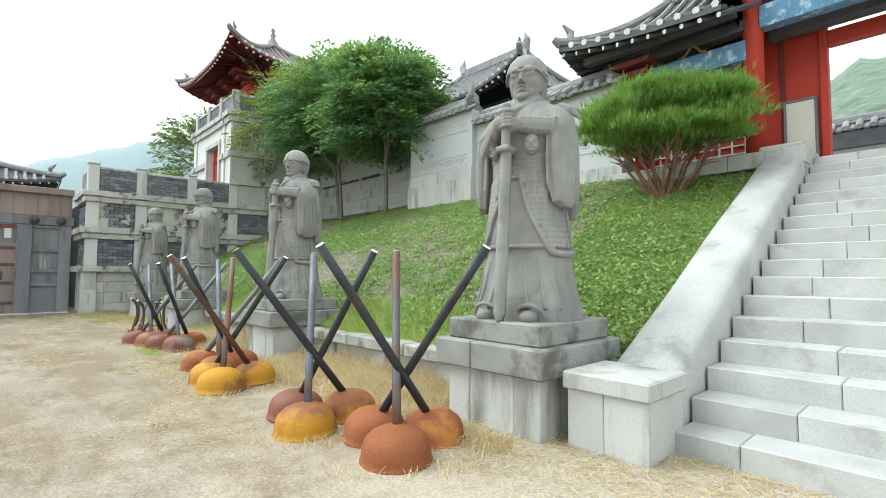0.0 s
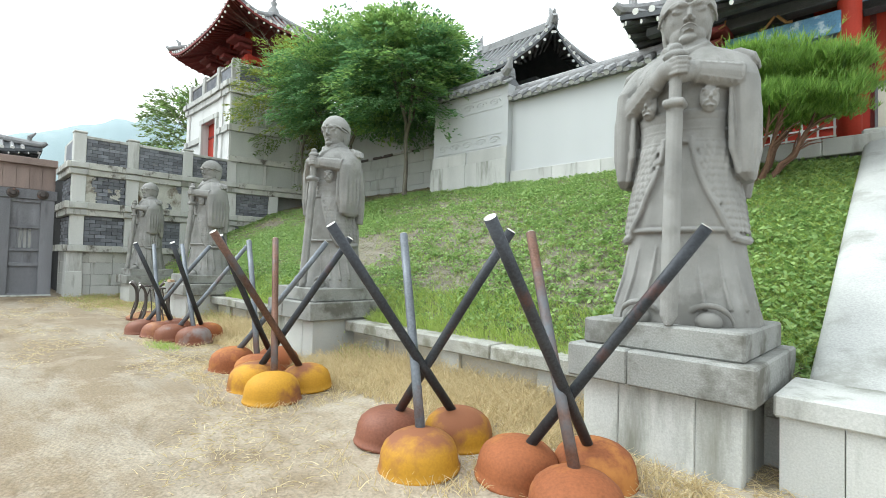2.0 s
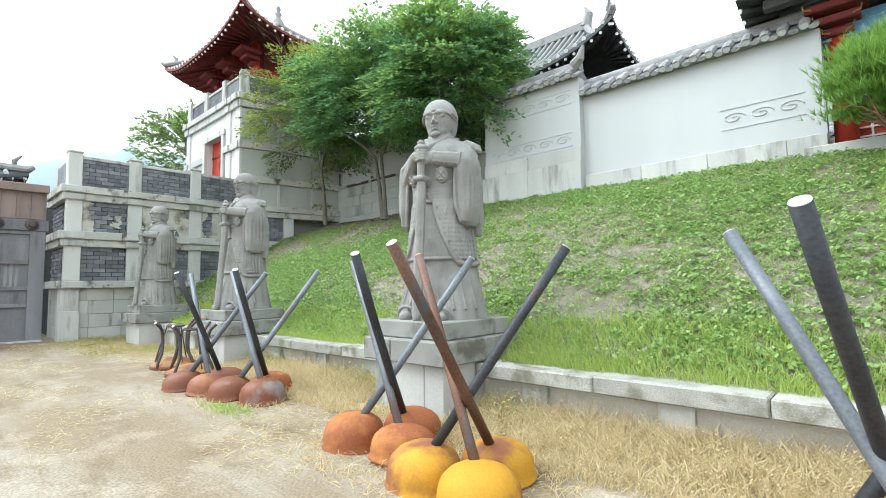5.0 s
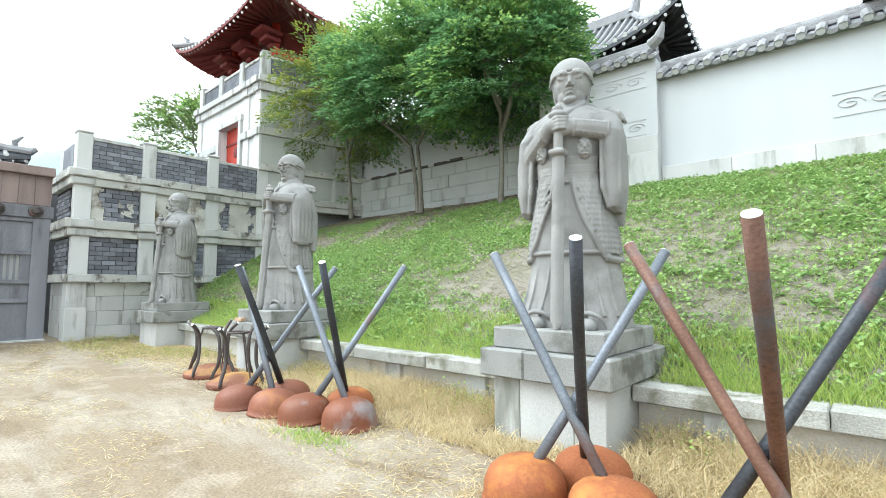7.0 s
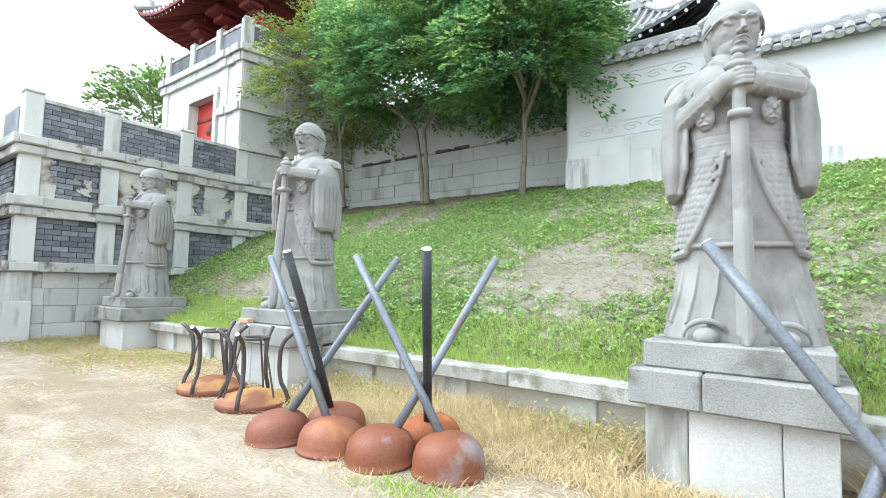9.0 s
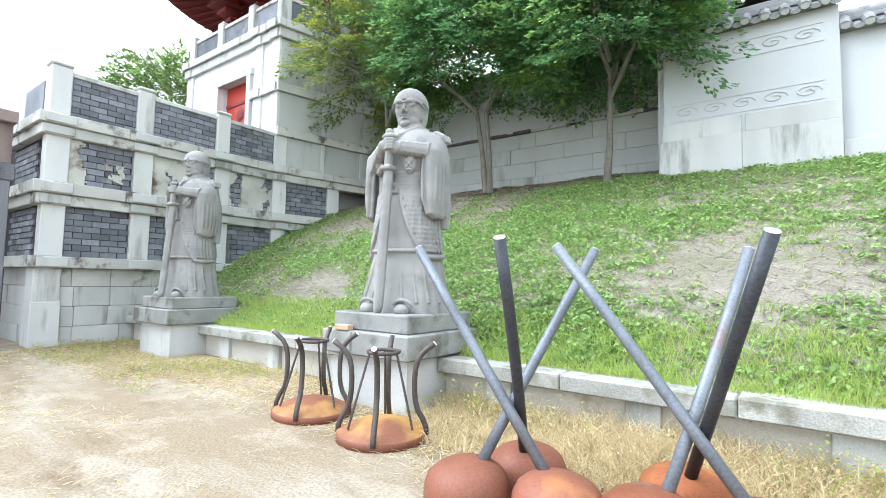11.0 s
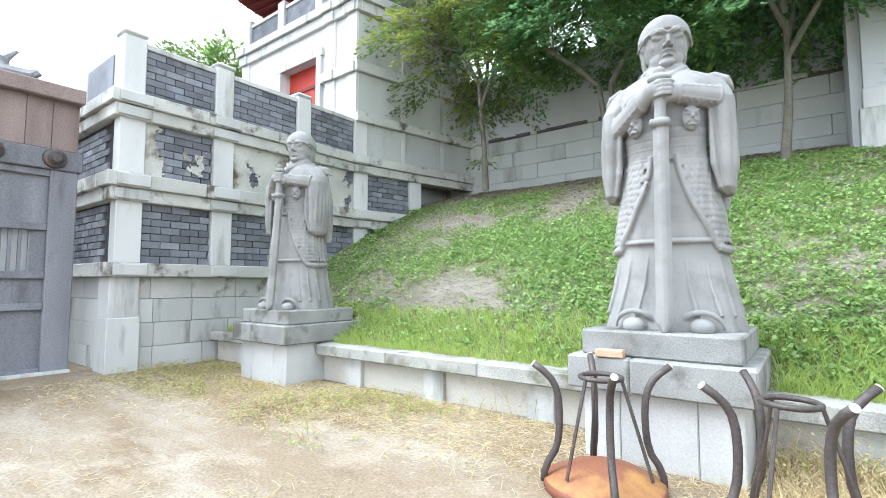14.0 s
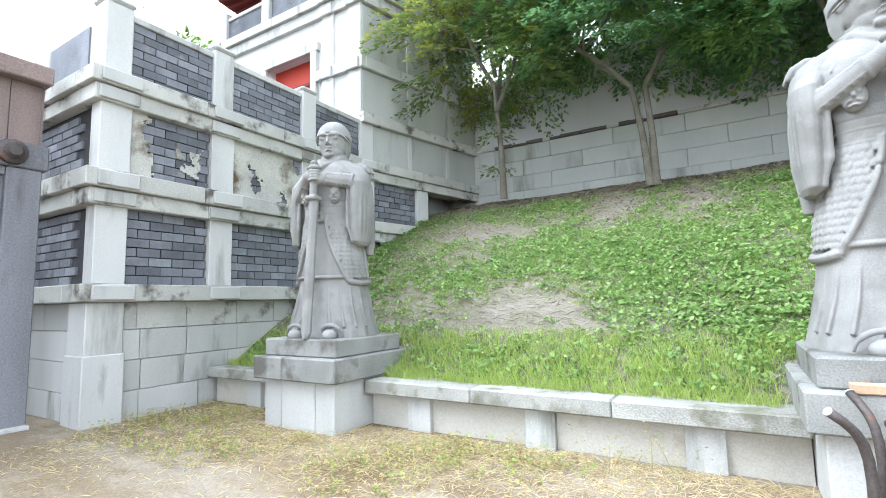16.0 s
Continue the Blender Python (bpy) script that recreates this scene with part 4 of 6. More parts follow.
def gate_hall():
    t = thing("gate_hall", "red-lacquered gate hall with painted blue beams and tiled roof", "gate", kind="structure")
    for x, top in ((-4.38, 5.8), (-2.33, 8.0), (3.0, 8.0)):
        part("column", tube([(x, 9.85, TERRACE), (x, 9.85, top)], 0.16, 18), RED, t, "", True)
        part("column", tube([(x, 12.2, TERRACE), (x, 12.2, top)], 0.16, 18), RED, t, "", True)
        part("column_base", lathe([(0.27, 0), (0.27, 0.08), (0.2, 0.14), (0.0, 0.14)], 18, None, (x, 9.85, TERRACE)), GRANITE, t)
    # open leaf beside the passage
    part("red_panel", box(-2.9, -1.44, 10.72, 10.82, TERRACE, 6.3, 0.006), RED, t)
    part("red_panel_edge", box(-1.52, -1.40, 10.66, 10.90, TERRACE, 6.3, 0.01), RED, t)
    part("red_panel_stile", box(-2.12, -2.04, 10.69, 10.73, TERRACE, 6.3, 0.006), DARKRED, t)
    board = part("notice_board", box(-2.02, -1.60, 10.62, 10.65, TERRACE + 0.02, 4.55, 0.004), BOARD, t, "plain cream board in a grey frame")
    for xa, xb, za, zb in ((-2.06, -2.02, TERRACE, 4.59), (-1.60, -1.56, TERRACE, 4.59), (-2.02, -1.60, 4.55, 4.59)):
        part("board_frame", box(xa, xb, 10.60, 10.66, za, zb, 0.004), TIMBER, board)
    part("teal_foot", box(-2.15, -1.92, 9.8, 10.0, TERRACE, TERRACE + 0.24, 0.006), TEAL, t)
    part("passage_beam", box(-2.2, 3.2, 9.72, 9.98, 5.75, 6.15, 0.01), BLUEBEAM, t, "painted blue beam")
    part("passage_lintel", box(-2.2, 3.2, 10.3, 10.6, 5.75, 6.5, 0.01), EAVE, t)
    part("passage_red_beam", box(-1.4, 3.2, 10.7, 10.95, 5.5, 5.75, 0.01), RED, t)
    # left bay
    part("bay_beam", box(-4.6, -2.3, 9.72, 9.98, 5.25, 5.62, 0.01), BLUEBEAM, t, "painted blue beam")
    part("bay_upper_beam", box(-5.15, -2.42, 9.68, 9.96, 5.78, 5.98, 0.01), EAVE, t)
    part("bay_purlin", box(-5.3, -2.42, 9.1, 9.3, 5.86, 6.02, 0.01), EAVE, t)
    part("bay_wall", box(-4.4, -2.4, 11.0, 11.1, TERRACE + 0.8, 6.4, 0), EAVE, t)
    part("bay_dado", box(-4.4, -2.4, 10.0, 10.1, TERRACE, TERRACE + 0.75, 0.01), RED, t)
    for k in range(9):
        part("lattice_bar", box(-4.3 + k * 0.22, -4.27 + k * 0.22, 9.96, 9.99, TERRACE + 0.1, TERRACE + 0.6), WHITEWASH, t)
    for k in range(4):
        part("lattice_bar", box(-4.35, -2.45, 9.955, 9.985, TERRACE + 0.12 + 0.15 * k, TERRACE + 0.145 + 0.15 * k), WHITEWASH, t)
    for s in (-1, 1):
        part("strut", tube([(-3.3 + s * 0.02, 9.70, 5.80), (-3.3 + s * 0.15, 9.70, 5.64), (-3.3 + s * 0.24, 9.70, 5.62)], 0.026, 8), GOLD, t)
    for k in range(3):
        part("bracket", box(-4.38 - 0.20 - 0.10 * k, -4.38 + 0.20 + 0.10 * k, 9.62 - 0.16 * k, 9.9, 5.30 + 0.17 * k, 5.42 + 0.17 * k, 0.02), DARKRED, t)
        for s in (-1, 1):
            part("bracket_edge", tube([(-4.38 + s * (0.10 + 0.1 * k), 9.60 - 0.16 * k, 5.33 + 0.17 * k), (-4.38 + s * (0.20 + 0.1 * k), 9.59 - 0.16 * k, 5.36 + 0.17 * k), (-4.38 + s * (0.21 + 0.1 * k), 9.59 - 0.16 * k, 5.44 + 0.17 * k)], 0.018, 6), GOLD, t)
    roof("wing_roof", "", -0.75, 11.0, 4.9, 2.3, 5.90, 7.5, 0.35, 3.4, parent=t, cut=-2.5, rows=0.30)
    roof("gate_roof", "", 0.4, 11.2, 4.0, 2.7, 7.75, 9.8, 0.42, 2.2, parent=t)


gate_hall()


# ---- plastered precinct wall with tiled coping ----
def coping(t, x0, x1, y, z, step=0.285):
    """Tiled coping: sloping tile beds, wave of cover tiles, ridge courses."""
    bm = bmesh.new()
    prof = [(-0.36, 0.0), (-0.34, 0.05), (0.0, 0.26), (0.34, 0.05), (0.36, 0.0)]
    a = [bm.verts.new((x0, y + u, z + v)) for u, v in prof]
    b = [bm.verts.new((x1, y + u, z + v)) for u, v in prof]
    for k in range(4):
        bm.faces.new((a[k], a[k + 1], b[k + 1], b[k]))
    bm.faces.new((a[0], b[0], b[4], a[4]))
    bm.faces.new(a)
    bm.faces.new(list(reversed(b)))
    bmesh.ops.recalc_face_normals(bm, faces=bm.faces[:])
    part("coping_bed", bm, TILE, t)
    n = max(1, round((x1 - x0) / step))
    tile = mesh_of(tube([(0, -0.40, 0.03), (0, -0.36, 0.075), (0, 0.0, 0.29)], [0.072, 0.085, 0.085], 8), TILE_PALE)
    pan = mesh_of(tube([(0, -0.385, -0.012), (0, -0.34, 0.012), (0, -0.1, 0.15)], [0.075, 0.07, 0.07], 8, squash=0.55), TILE_PALE)
    plug = mesh_of(tube([(0, -0.412, 0.025), (0, -0.402, 0.03)], 0.062, 10), WORN_LIME)
    for k in range(n):
        xx = x0 + (k + 0.5) * (x1 - x0) / n
        j = rng.uniform(-0.012, 0.012)
        c = part("cover_tile", tile, None, t)
        c.matrix_basis = pose(xx, y, z + j, 0, 0, rng.uniform(-3, 3))
        d = part("pan_tile", pan, None, t)
        d.matrix_basis = pose(xx + 0.5 * (x1 - x0) / n, y, z + j, 0, 0, rng.uniform(-3, 3))
        e = part("lime_plug", plug, None, c)
    for k in range(2):
        part("ridge_course", box(x0, x1, y - 0.12 + 0.02 * k, y + 0.12 - 0.02 * k, z + 0.22 + 0.075 * k, z + 0.295 + 0.075 * k, 0.012), TILE_PALE, t)
    part("ridge_cap", tube([(x0, y, z + 0.38), (x1, y, z + 0.38)], 0.085, 10), TILE_PALE, t)


def precinct_wall():
    wall = thing("wall_precinct", "pale grey plastered wall with carved bands and tiled coping", "wall", kind="structure")
    part("wall_long", box(-8.75, -4.6, 9.45, 9.85, 2.6, 5.42), PLASTER, wall)
    part("wall_pier", box(-11.35, -8.75, 9.28, 9.75, 2.6, 5.85), PLASTER, wall)
    for a, b in ((-11.42, -10.1), (-10.1, -8.75)):
        part("footing_stone", box(a + 0.002, b - 0.002, 9.22, 9.5, 2.6, 3.98, 0.008), GRANITE, wall)
        part("footing_stone", box(a + 0.05, b - 0.002, 9.245, 9.5, 3.982, 4.30, 0.008), GRANITE, wall)
    x = -8.74
    while x < -4.7:
        x2 = min(-4.6, x + 1.2)
        part("footing_stone", box(x + 0.003, x2 - 0.003, 9.38, 9.6, 2.6, 3.66, 0.008), GRANITE, wall)
        x = x2
    # carved scroll bands
    for x0, x1, z0, z1, yf in ((-11.2, -8.95, 5.32, 5.62, 9.28), (-11.2, -8.95, 4.36, 4.66, 9.28), (-6.1, -4.85, 4.05, 4.42, 9.45)):
        for zz in (z0, z1):
            part("band_edge", box(x0, x1, yf - 0.012, yf + 0.02, zz - 0.012, zz + 0.012), PLASTER, wall)
        n = max(2, round((x1 - x0) / 0.42))
        for k in range(n):
            xc = x0 + (k + 0.5) * (x1 - x0) / n
            pts = [(xc + 0.19 * math.cos(a) * (1 - i / 26), yf - 0.004, (z0 + z1) / 2 + 0.10 * math.sin(a) * (1 - i / 26)) for i, a in enumerate([q * 0.42 for q in range(22)])]
            part("scroll", tube(pts, 0.014, 5), PLASTER, wall)
    coping(wall, -8.8, -4.65, 9.65, 5.42)
    coping(wall, -11.5, -8.78, 9.5, 5.85)
    horn = tube([(-8.8, 9.2, 6.1), (-8.62, 9.12, 6.18), (-8.52, 9.08, 6.42)], [0.12, 0.10, 0.03], 8)
    part("coping_horn", horn, TILE_PALE, wall)
    # recessed stretch behind the trees
    part("wall_recessed", box(-20.4, -11.35, 10.7, 11.1, 3.2, 7.0), PLASTER, wall)
    part("wall_return", box(-11.5, -11.2, 9.5, 11.1, 2.6, 5.85), PLASTER, wall)
    x = -20.0
    while x < -11.5:
        w = rng.uniform(0.16, 0.5)
        part("ledge_tile", box(x, x + w - 0.004, 10.50 + rng.uniform(-0.03, 0.05), 10.72, 5.10, 5.15 + rng.uniform(0.0, 0.06), 0.008), LEDGE if rng.random() < 0.3 else IRON_DARK, wall)
        x += w
    # plinth courses, with the trees' shade mixed into the render colour
    for row in range(5):
        x = -20.4 - 0.7 * (row % 2)
        while x < -11.45:
            x2 = min(-11.45, x + 1.45)
            part("plinth_stone", box(x + 0.003, x2 - 0.003, 10.56 + rng.uniform(-0.006, 0.006), 10.8, 3.2 + 0.38 * row + 0.003, 3.2 + 0.38 * (row + 1), 0.008), SHADED_DAMP, wall)
            x = x2


precinct_wall()
roof("pavilion_roof", "tiled pavilion roof rising behind the wall", -12.6, 14.6, 3.8, 3.2, 7.45, 9.9, 0.75, 1.6, category="roof", kind="structure")
pav = thing("pavilion", "dark timber pavilion walls under the tiled roof", "pavilion", kind="structure")
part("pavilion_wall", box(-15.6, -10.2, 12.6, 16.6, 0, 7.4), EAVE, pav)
part("pavilion_beam", box(-15.8, -10.0, 12.4, 12.6, 6.9, 7.15, 0.02), DARKRED, pav)


# ---- brick rampart with granite frame, and the corner tower on it ----
RX = -20.35


BEND_Y = 7.0
BEND = Matrix.Translation((RX, BEND_Y, 0)) @ pose(0, 0, 0, 0, 0, -12.5) @ Matrix.Translation((-RX, -BEND_Y, 0))


def bend_back(t):
    """Past the tower's corner the face turns outward: swing the stones that lie there."""
    for ob in t.children:
        if ob.type != "MESH":
            continue
        mid = ob.matrix_basis @ (sum((Vector(c) for c in ob.bound_box), Vector()) / 8)
        if mid.y > BEND_Y + 0.05 and RX - 0.45 < mid.x < RX + 0.5:
            ob.matrix_basis = BEND @ ob.matrix_basis


def rampart():
    t = thing("rampart", "grey brick rampart in a granite frame with brick parapet", "rampart", kind="structure")
    y0, y1 = 2.27, 10.6
    part("core", box(-30, RX - 0.10, y0 + 0.12, y1, -0.1, 4.1), MORTAR, t)
    # dressed stone base
    z = -0.05
    for row, h in enumerate((0.38, 0.37, 0.37, 0.34)):
        y = y0 + 0.02
        while y < 8.4:
            w = rng.uniform(0.48, 0.78)
            part("base_stone", box(RX - 0.2, RX + rng.uniform(-0.004, 0.006), y + 0.003, min(y + w, 8.6) - 0.003, z + 0.003, z + h - 0.003, 0.006), LEDGE if row == 3 else GRANITE, t)
            y += w
        part("base_stone", box(RX - 2.2, RX - 0.25, y0 + 0.02, y0 + 0.2, z + 0.003, z + h - 0.003, 0.006), GRANITE, t)
        z += h
    posts = (2.27, 3.72, 5.42, 6.98, 8.55)
    pw = 0.36
    for i, py in enumerate(posts):
        last = i == len(posts) - 1
        if i == 0:
            part("corner_post", box(RX - 0.38, RX + 0.06, py - 0.05, py + pw, -0.05, 1.41, 0.012), POSTSTONE, t)
            part("corner_foot", box(RX - 0.40, RX + 0.075, py - 0.065, py + pw + 0.02, -0.05, 0.80, 0.012), GRANITE, t)
        for za, zb in ((1.62, 2.58), (2.98, 3.86)):
            part("post", box(RX - 0.2, RX + 0.035, py, py + pw, za, zb, 0.01), POSTSTONE, t)
        if not last:
            part("parapet_post", box(RX - 0.30, RX + 0.03, py + 0.01, py + pw - 0.02, 4.22, 5.16, 0.02), POSTSTONE, t)
            part("post_cap", box(RX - 0.32, RX + 0.05, py - 0.005, py + pw - 0.005, 5.16, 5.24, 0.03), GRANITE, t)
    # ledges: one course, a double course, one under the parapet
    for z0, z1, out in ((1.41, 1.62, 0.16), (2.56, 2.76, 0.10), (2.76, 2.98, 0.17), (3.84, 4.04, 0.09), (4.04, 4.24, 0.15)):
        y = y0 - out
        while y < 11.1:
            w = rng.uniform(1.35, 1.8)
            if y < BEND_Y < y + w + 0.4:
                w = BEND_Y - y
            part("ledge_stone", box(RX - 0.3, RX + out, y + 0.002, min(y + w, 11.2) - 0.002, z0, z1, 0.012), LEDGE, t)
            y += w
        part("ledge_stone", box(RX - 2.2, RX - 0.302, y0 - out, y0 + 0.2, z0, z1, 0.012), LEDGE, t)
        for py in posts[:4]:
            part("ledge_block", box(RX + out - 0.02, RX + out + 0.035, py - 0.05, py + pw + 0.05, z0 + 0.02, z1 - 0.02, 0.01), GRANITE, t)
    # parapet rails
    for a, b in zip(posts[:3], posts[1:4]):
        part("parapet_rail", box(RX - 0.25, RX + 0.0, a + pw - 0.02, b + 0.01, 5.02, 5.11, 0.01), GRANITE, t)
        part("parapet_back", box(RX - 0.24, RX - 0.05, a + pw - 0.02, b + 0.01, 4.22, 5.02), MORTAR, t)
    part("parapet_back", box(RX - 0.24, RX - 0.05, 7.32, 8.3, 4.22, 5.02), MORTAR, t)
    part("end_panel", box(RX - 2.2, RX - 0.3, y0 + 0.05, y0 + 0.2, 1.62, 3.9), MORTAR, t)
    part("end_parapet", box(RX - 2.2, RX - 0.3, y0 + 0.05, y0 + 0.2, 4.24, 5.05, 0.01), GRANITE, t)
    part("end_parapet_brick", box(RX - 1.6, RX - 0.45, y0 + 0.03, y0 + 0.1, 4.36, 4.95), BRICK, t)
    # bricks, course by course
    meshes = {}
    for key, mt in (("dark", BRICK),):
        for w in (0.30, 0.15):
            me = mesh_of(box(-0.05, 0.02, 0.006, w - 0.006, 0.005, 0.105, 0.0025), mt)
            meshes[key, w] = me
    # brickwork of the end panels
    end_brick = mesh_of(box(0.006, 0.294, -0.02, 0.05, 0.006, 0.104, 0.0025), BRICK)
    for za, n in ((1.63, 8), (2.99, 7)):
        for j in range(n):
            for i in range(5):
                b = part("brick", end_brick, None, t)
                b.matrix_basis = Matrix.Translation((RX - 2.1 + 0.30 * i + 0.15 * (j % 2), y0 + 0.045, za + 0.113 * j))
    # remnants of lime plaster clinging to the middle panels
    for a, b, cover, sd in ((posts[0] + pw, posts[1], -0.27, 3), (posts[1] + pw, posts[2], 0.24, 5), (posts[2] + pw, posts[3], 0.32, 9)):
        pb = bmesh.new()
        ny, nz = int((b - a) / 0.018), int(0.86 / 0.018)
        vs = {}
        for i in range(ny):
            for j in range(nz):
                ragged = noise.noise((i * 0.045, j * 0.034, sd)) + 0.28 * noise.noise((i * 0.16, j * 0.13, sd + 2)) + 0.16 * noise.noise((i * 0.45, j * 0.4, sd + 4))
                if ragged < -cover - (0.55 - 1.9 * i / ny if cover < 0 and i < 0.3 * ny else 0.0):
                    continue
                q = []
                for u, w in ((0, 0), (1, 0), (1, 1), (0, 1)):
                    key = (i + u, j + w)
                    if key not in vs:
                        vs[key] = pb.verts.new((RX - 0.018 + 0.004 * noise.noise((key[0] * 0.15, key[1] * 0.15, 1)), a + (b - a) * key[0] / ny, 2.98 + 0.86 * key[1] / nz))
                    q.append(vs[key])
                pb.faces.new(q)
        ext = bmesh.ops.extrude_face_region(pb, geom=pb.faces[:])
        bmesh.ops.translate(pb, verts=[g for g in ext["geom"] if isinstance(g, bmesh.types.BMVert)], vec=(0.012, 0, 0))
        bmesh.ops.recalc_face_normals(pb, faces=pb.faces[:])
        part("plaster_remnant", pb, PEELED, t, "peeling white plaster with brown stains")
    panels = []
    for a, b in zip(posts, posts[1:]):
        panels += [(a + pw, b, 1.62, 2.56, "dark"), (a + pw, b, 2.98, 3.84, "dark"), (a + pw - 0.02, b + 0.01, 4.24, 5.02, "dark")]
    for a, b, z0, z1, kind in panels:
        rows = int((z1 - z0) / 0.11)
        h = (z1 - z0) / rows
        for r in range(rows):
            y = a - (0.15 if r % 2 else 0)
            while y < b - 0.02:
                w = 0.30
                ya, yb = max(y, a), min(y + w, b)
                if yb - ya > 0.05:
                    full = yb - ya > 0.22
                    o = part("brick", meshes[kind, 0.30 if full else 0.15], None, t)
                    o.matrix_basis = Matrix.Translation((RX - 0.05 + rng.uniform(-0.006, 0.008), ya, z0 + r * h)) @ Matrix.Diagonal((1, (yb - ya) / (0.30 if full else 0.15), h / 0.11, 1))
                y += w
    return t


def corner_tower():
    t = thing("corner_tower", "white corner tower with red door and red-eaved roof", "tower", kind="structure")
    x0, x1, y0, y1 = -25.3, RX, 7.05, 10.9
    part("tower_body", box(x0 + 0.1, x1 - 0.06, y0 + 0.45, y1, 4.0, 8.15), WHITEWASH, t)
    # side turned from the sun, greyed by its render colour
    part("side_wall", box(x1 - 0.9, x1 - 0.04, y0 + 0.1, y1 + 0.5, 3.2, 8.15), SHADED_DAMP, t)
    # front panels round the door niche
    for a, b in ((x0, -23.3), (-21.78, x1 - 0.04)):
        part("front_panel", box(a, b, y0, y0 + 0.45, 4.3, 8.1, 0.01), WHITEWASH, t)
    part("front_panel", box(-23.3, -21.78, y0, y0 + 0.45, 7.02, 8.1, 0.01), WHITEWASH, t)
    for a, b in ((-23.5, -23.3), (-21.78, -21.6)):
        part("door_jamb", box(a, b, y0 - 0.10, y0 + 0.02, 4.3, 6.99, 0.012), GRANITE, t)
    part("door_lintel", box(-23.55, -21.55, y0 - 0.10, y0 + 0.02, 6.99, 7.2, 0.012), GRANITE, t)
    door = part("door", box(-23.3, -21.78, y0 + 0.22, y0 + 0.26, 4.3, 7.05), RED, t, "red panelled door with round bosses")
    part("door_boss", lathe([(0, 0.05), (0.12, 0.04), (0.22, 0.0)], 20, None), DARKRED, door).matrix_basis = pose(-22.54, y0 + 0.22, 6.1, 90, 0, 0)
    for k in range(2):
        part("door_rail", box(-23.28, -21.8, y0 + 0.19, y0 + 0.22, 5.3 + 1.1 * k, 5.38 + 1.1 * k), DARKRED, door)
    # pilasters and belts
    for xx in (x0, -21.45, x1 - 0.32):
        for za, zb in ((4.3, 6.25), (6.5, 7.75)):
            part("pilaster", box(xx, xx + 0.34, y0 - 0.06, y0 + 0.02, za, zb, 0.012), WHITEWASH, t)
    for z0, z1, out in ((6.25, 6.5, 0.10), (7.72, 7.98, 0.10), (7.98, 8.2, 0.18)):
        for a, b in ((x0 - out, -23.5), (-21.6, x1 + out)) if z0 < 7 else ((x0 - out, -23), (-23, x1 + out)):
            part("belt_stone", box(a, b - 0.003, y0 - out, y0 + 0.05, z0, z1, 0.012), GRANITE, t)
        part("belt_stone", box(x1 - 0.06, x1 + out, y0 + 0.05, y1, z0, z1, 0.012), GRANITE, t)
        for xx in (x0, -21.42, x1 - 0.3):
            part("belt_block", box(xx - 0.03, xx + 0.32, y0 - out - 0.05, y0 - out + 0.01, z0 - 0.02, z1 - 0.02, 0.012), GRANITE, t)
    # weathered side towards the bank; its shade is in the render's colour
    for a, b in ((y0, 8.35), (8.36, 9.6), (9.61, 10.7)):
        for za, zb, mt in ((4.25, 5.05, SHADED_DAMP), (5.27, 6.24, SHADED_DAMP), (6.5, 7.7, SHADED_DAMP)):
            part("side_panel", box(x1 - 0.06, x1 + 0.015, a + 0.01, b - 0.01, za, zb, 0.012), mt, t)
    part("side_belt", box(x1 - 0.06, x1 + 0.12, y0 - 0.05, y1, 5.05, 5.27, 0.012), LEDGE, t)
    for b in (8.35, 9.6):
        for za, zb in ((4.25, 5.05), (5.27, 6.24), (6.5, 7.7)):
            part("side_strip", box(x1 - 0.05, x1 + 0.045, b - 0.05, b + 0.06, za, zb, 0.01), GRANITE, t)
    # roof-walk parapet
    for xx in (x0, -23.6, -21.95, x1 - 0.3):
        part("parapet_post", box(xx, xx + 0.3, y0 - 0.03, y0 + 0.27, 8.2, 9.1, 0.02), GRANITE, t)
    for a, b in ((x0 + 0.3, -23.6), (-23.3, -21.95), (-21.65, x1 - 0.3)):
        part("parapet_panel", box(a, b, y0 + 0.06, y0 + 0.2, 8.2, 8.86), BRICK, t)
        part("parapet_rail", box(a, b, y0 + 0.02, y0 + 0.24, 8.86, 8.96, 0.01), GRANITE, t)
    for k in range(2):
        part("parapet_post", box(x1 - 0.28, x1 + 0.03, y0 + 1.75 + 1.8 * k, y0 + 2.05 + 1.8 * k, 8.2, 9.1, 0.02), GRANITE, t)
    part("parapet_panel", box(x1 - 0.2, x1 - 0.06, y0 + 0.27, y1, 8.2, 8.86), BRICK, t)
    part("parapet_rail", box(x1 - 0.25, x1 - 0.02, y0 + 0.27, y1, 8.86, 8.96, 0.01), GRANITE, t)
    # red posts, beams, brackets under the roof
    for xx in (-24.4, -22.85, -21.3):
        part("red_post", tube([(xx, 8.0, 8.1), (xx, 8.0, 10.7)], 0.15, 14), RED, t, "", True)
        for k in range(3):
            part("bracket", box(xx - 0.16 - 0.12 * k, xx + 0.16 + 0.12 * k, 7.75 - 0.25 * k, 8.05, 9.75 + 0.2 * k, 9.9 + 0.2 * k, 0.02), DARKRED, t)
    part("red_post", tube([(-21.3, 10.6, 8.1), (-21.3, 10.6, 10.7)], 0.15, 14), RED, t, "", True)
    part("red_beam", box(-24.6, -21.1, 7.9, 8.1, 9.5, 9.78, 0.02), RED, t)
    part("red_beam", box(-21.4, -21.2, 7.9, 11.0, 9.5, 9.78, 0.02), RED, t)
    part("red_rail", box(-24.5, -21.2, 7.95, 8.05, 8.75, 8.95, 0.01), RED, t)
    part("inner_wall", box(-24.3, -21.4, 8.4, 10.8, 8.1, 10.6), DARKRED, t)
    bend_back(t)
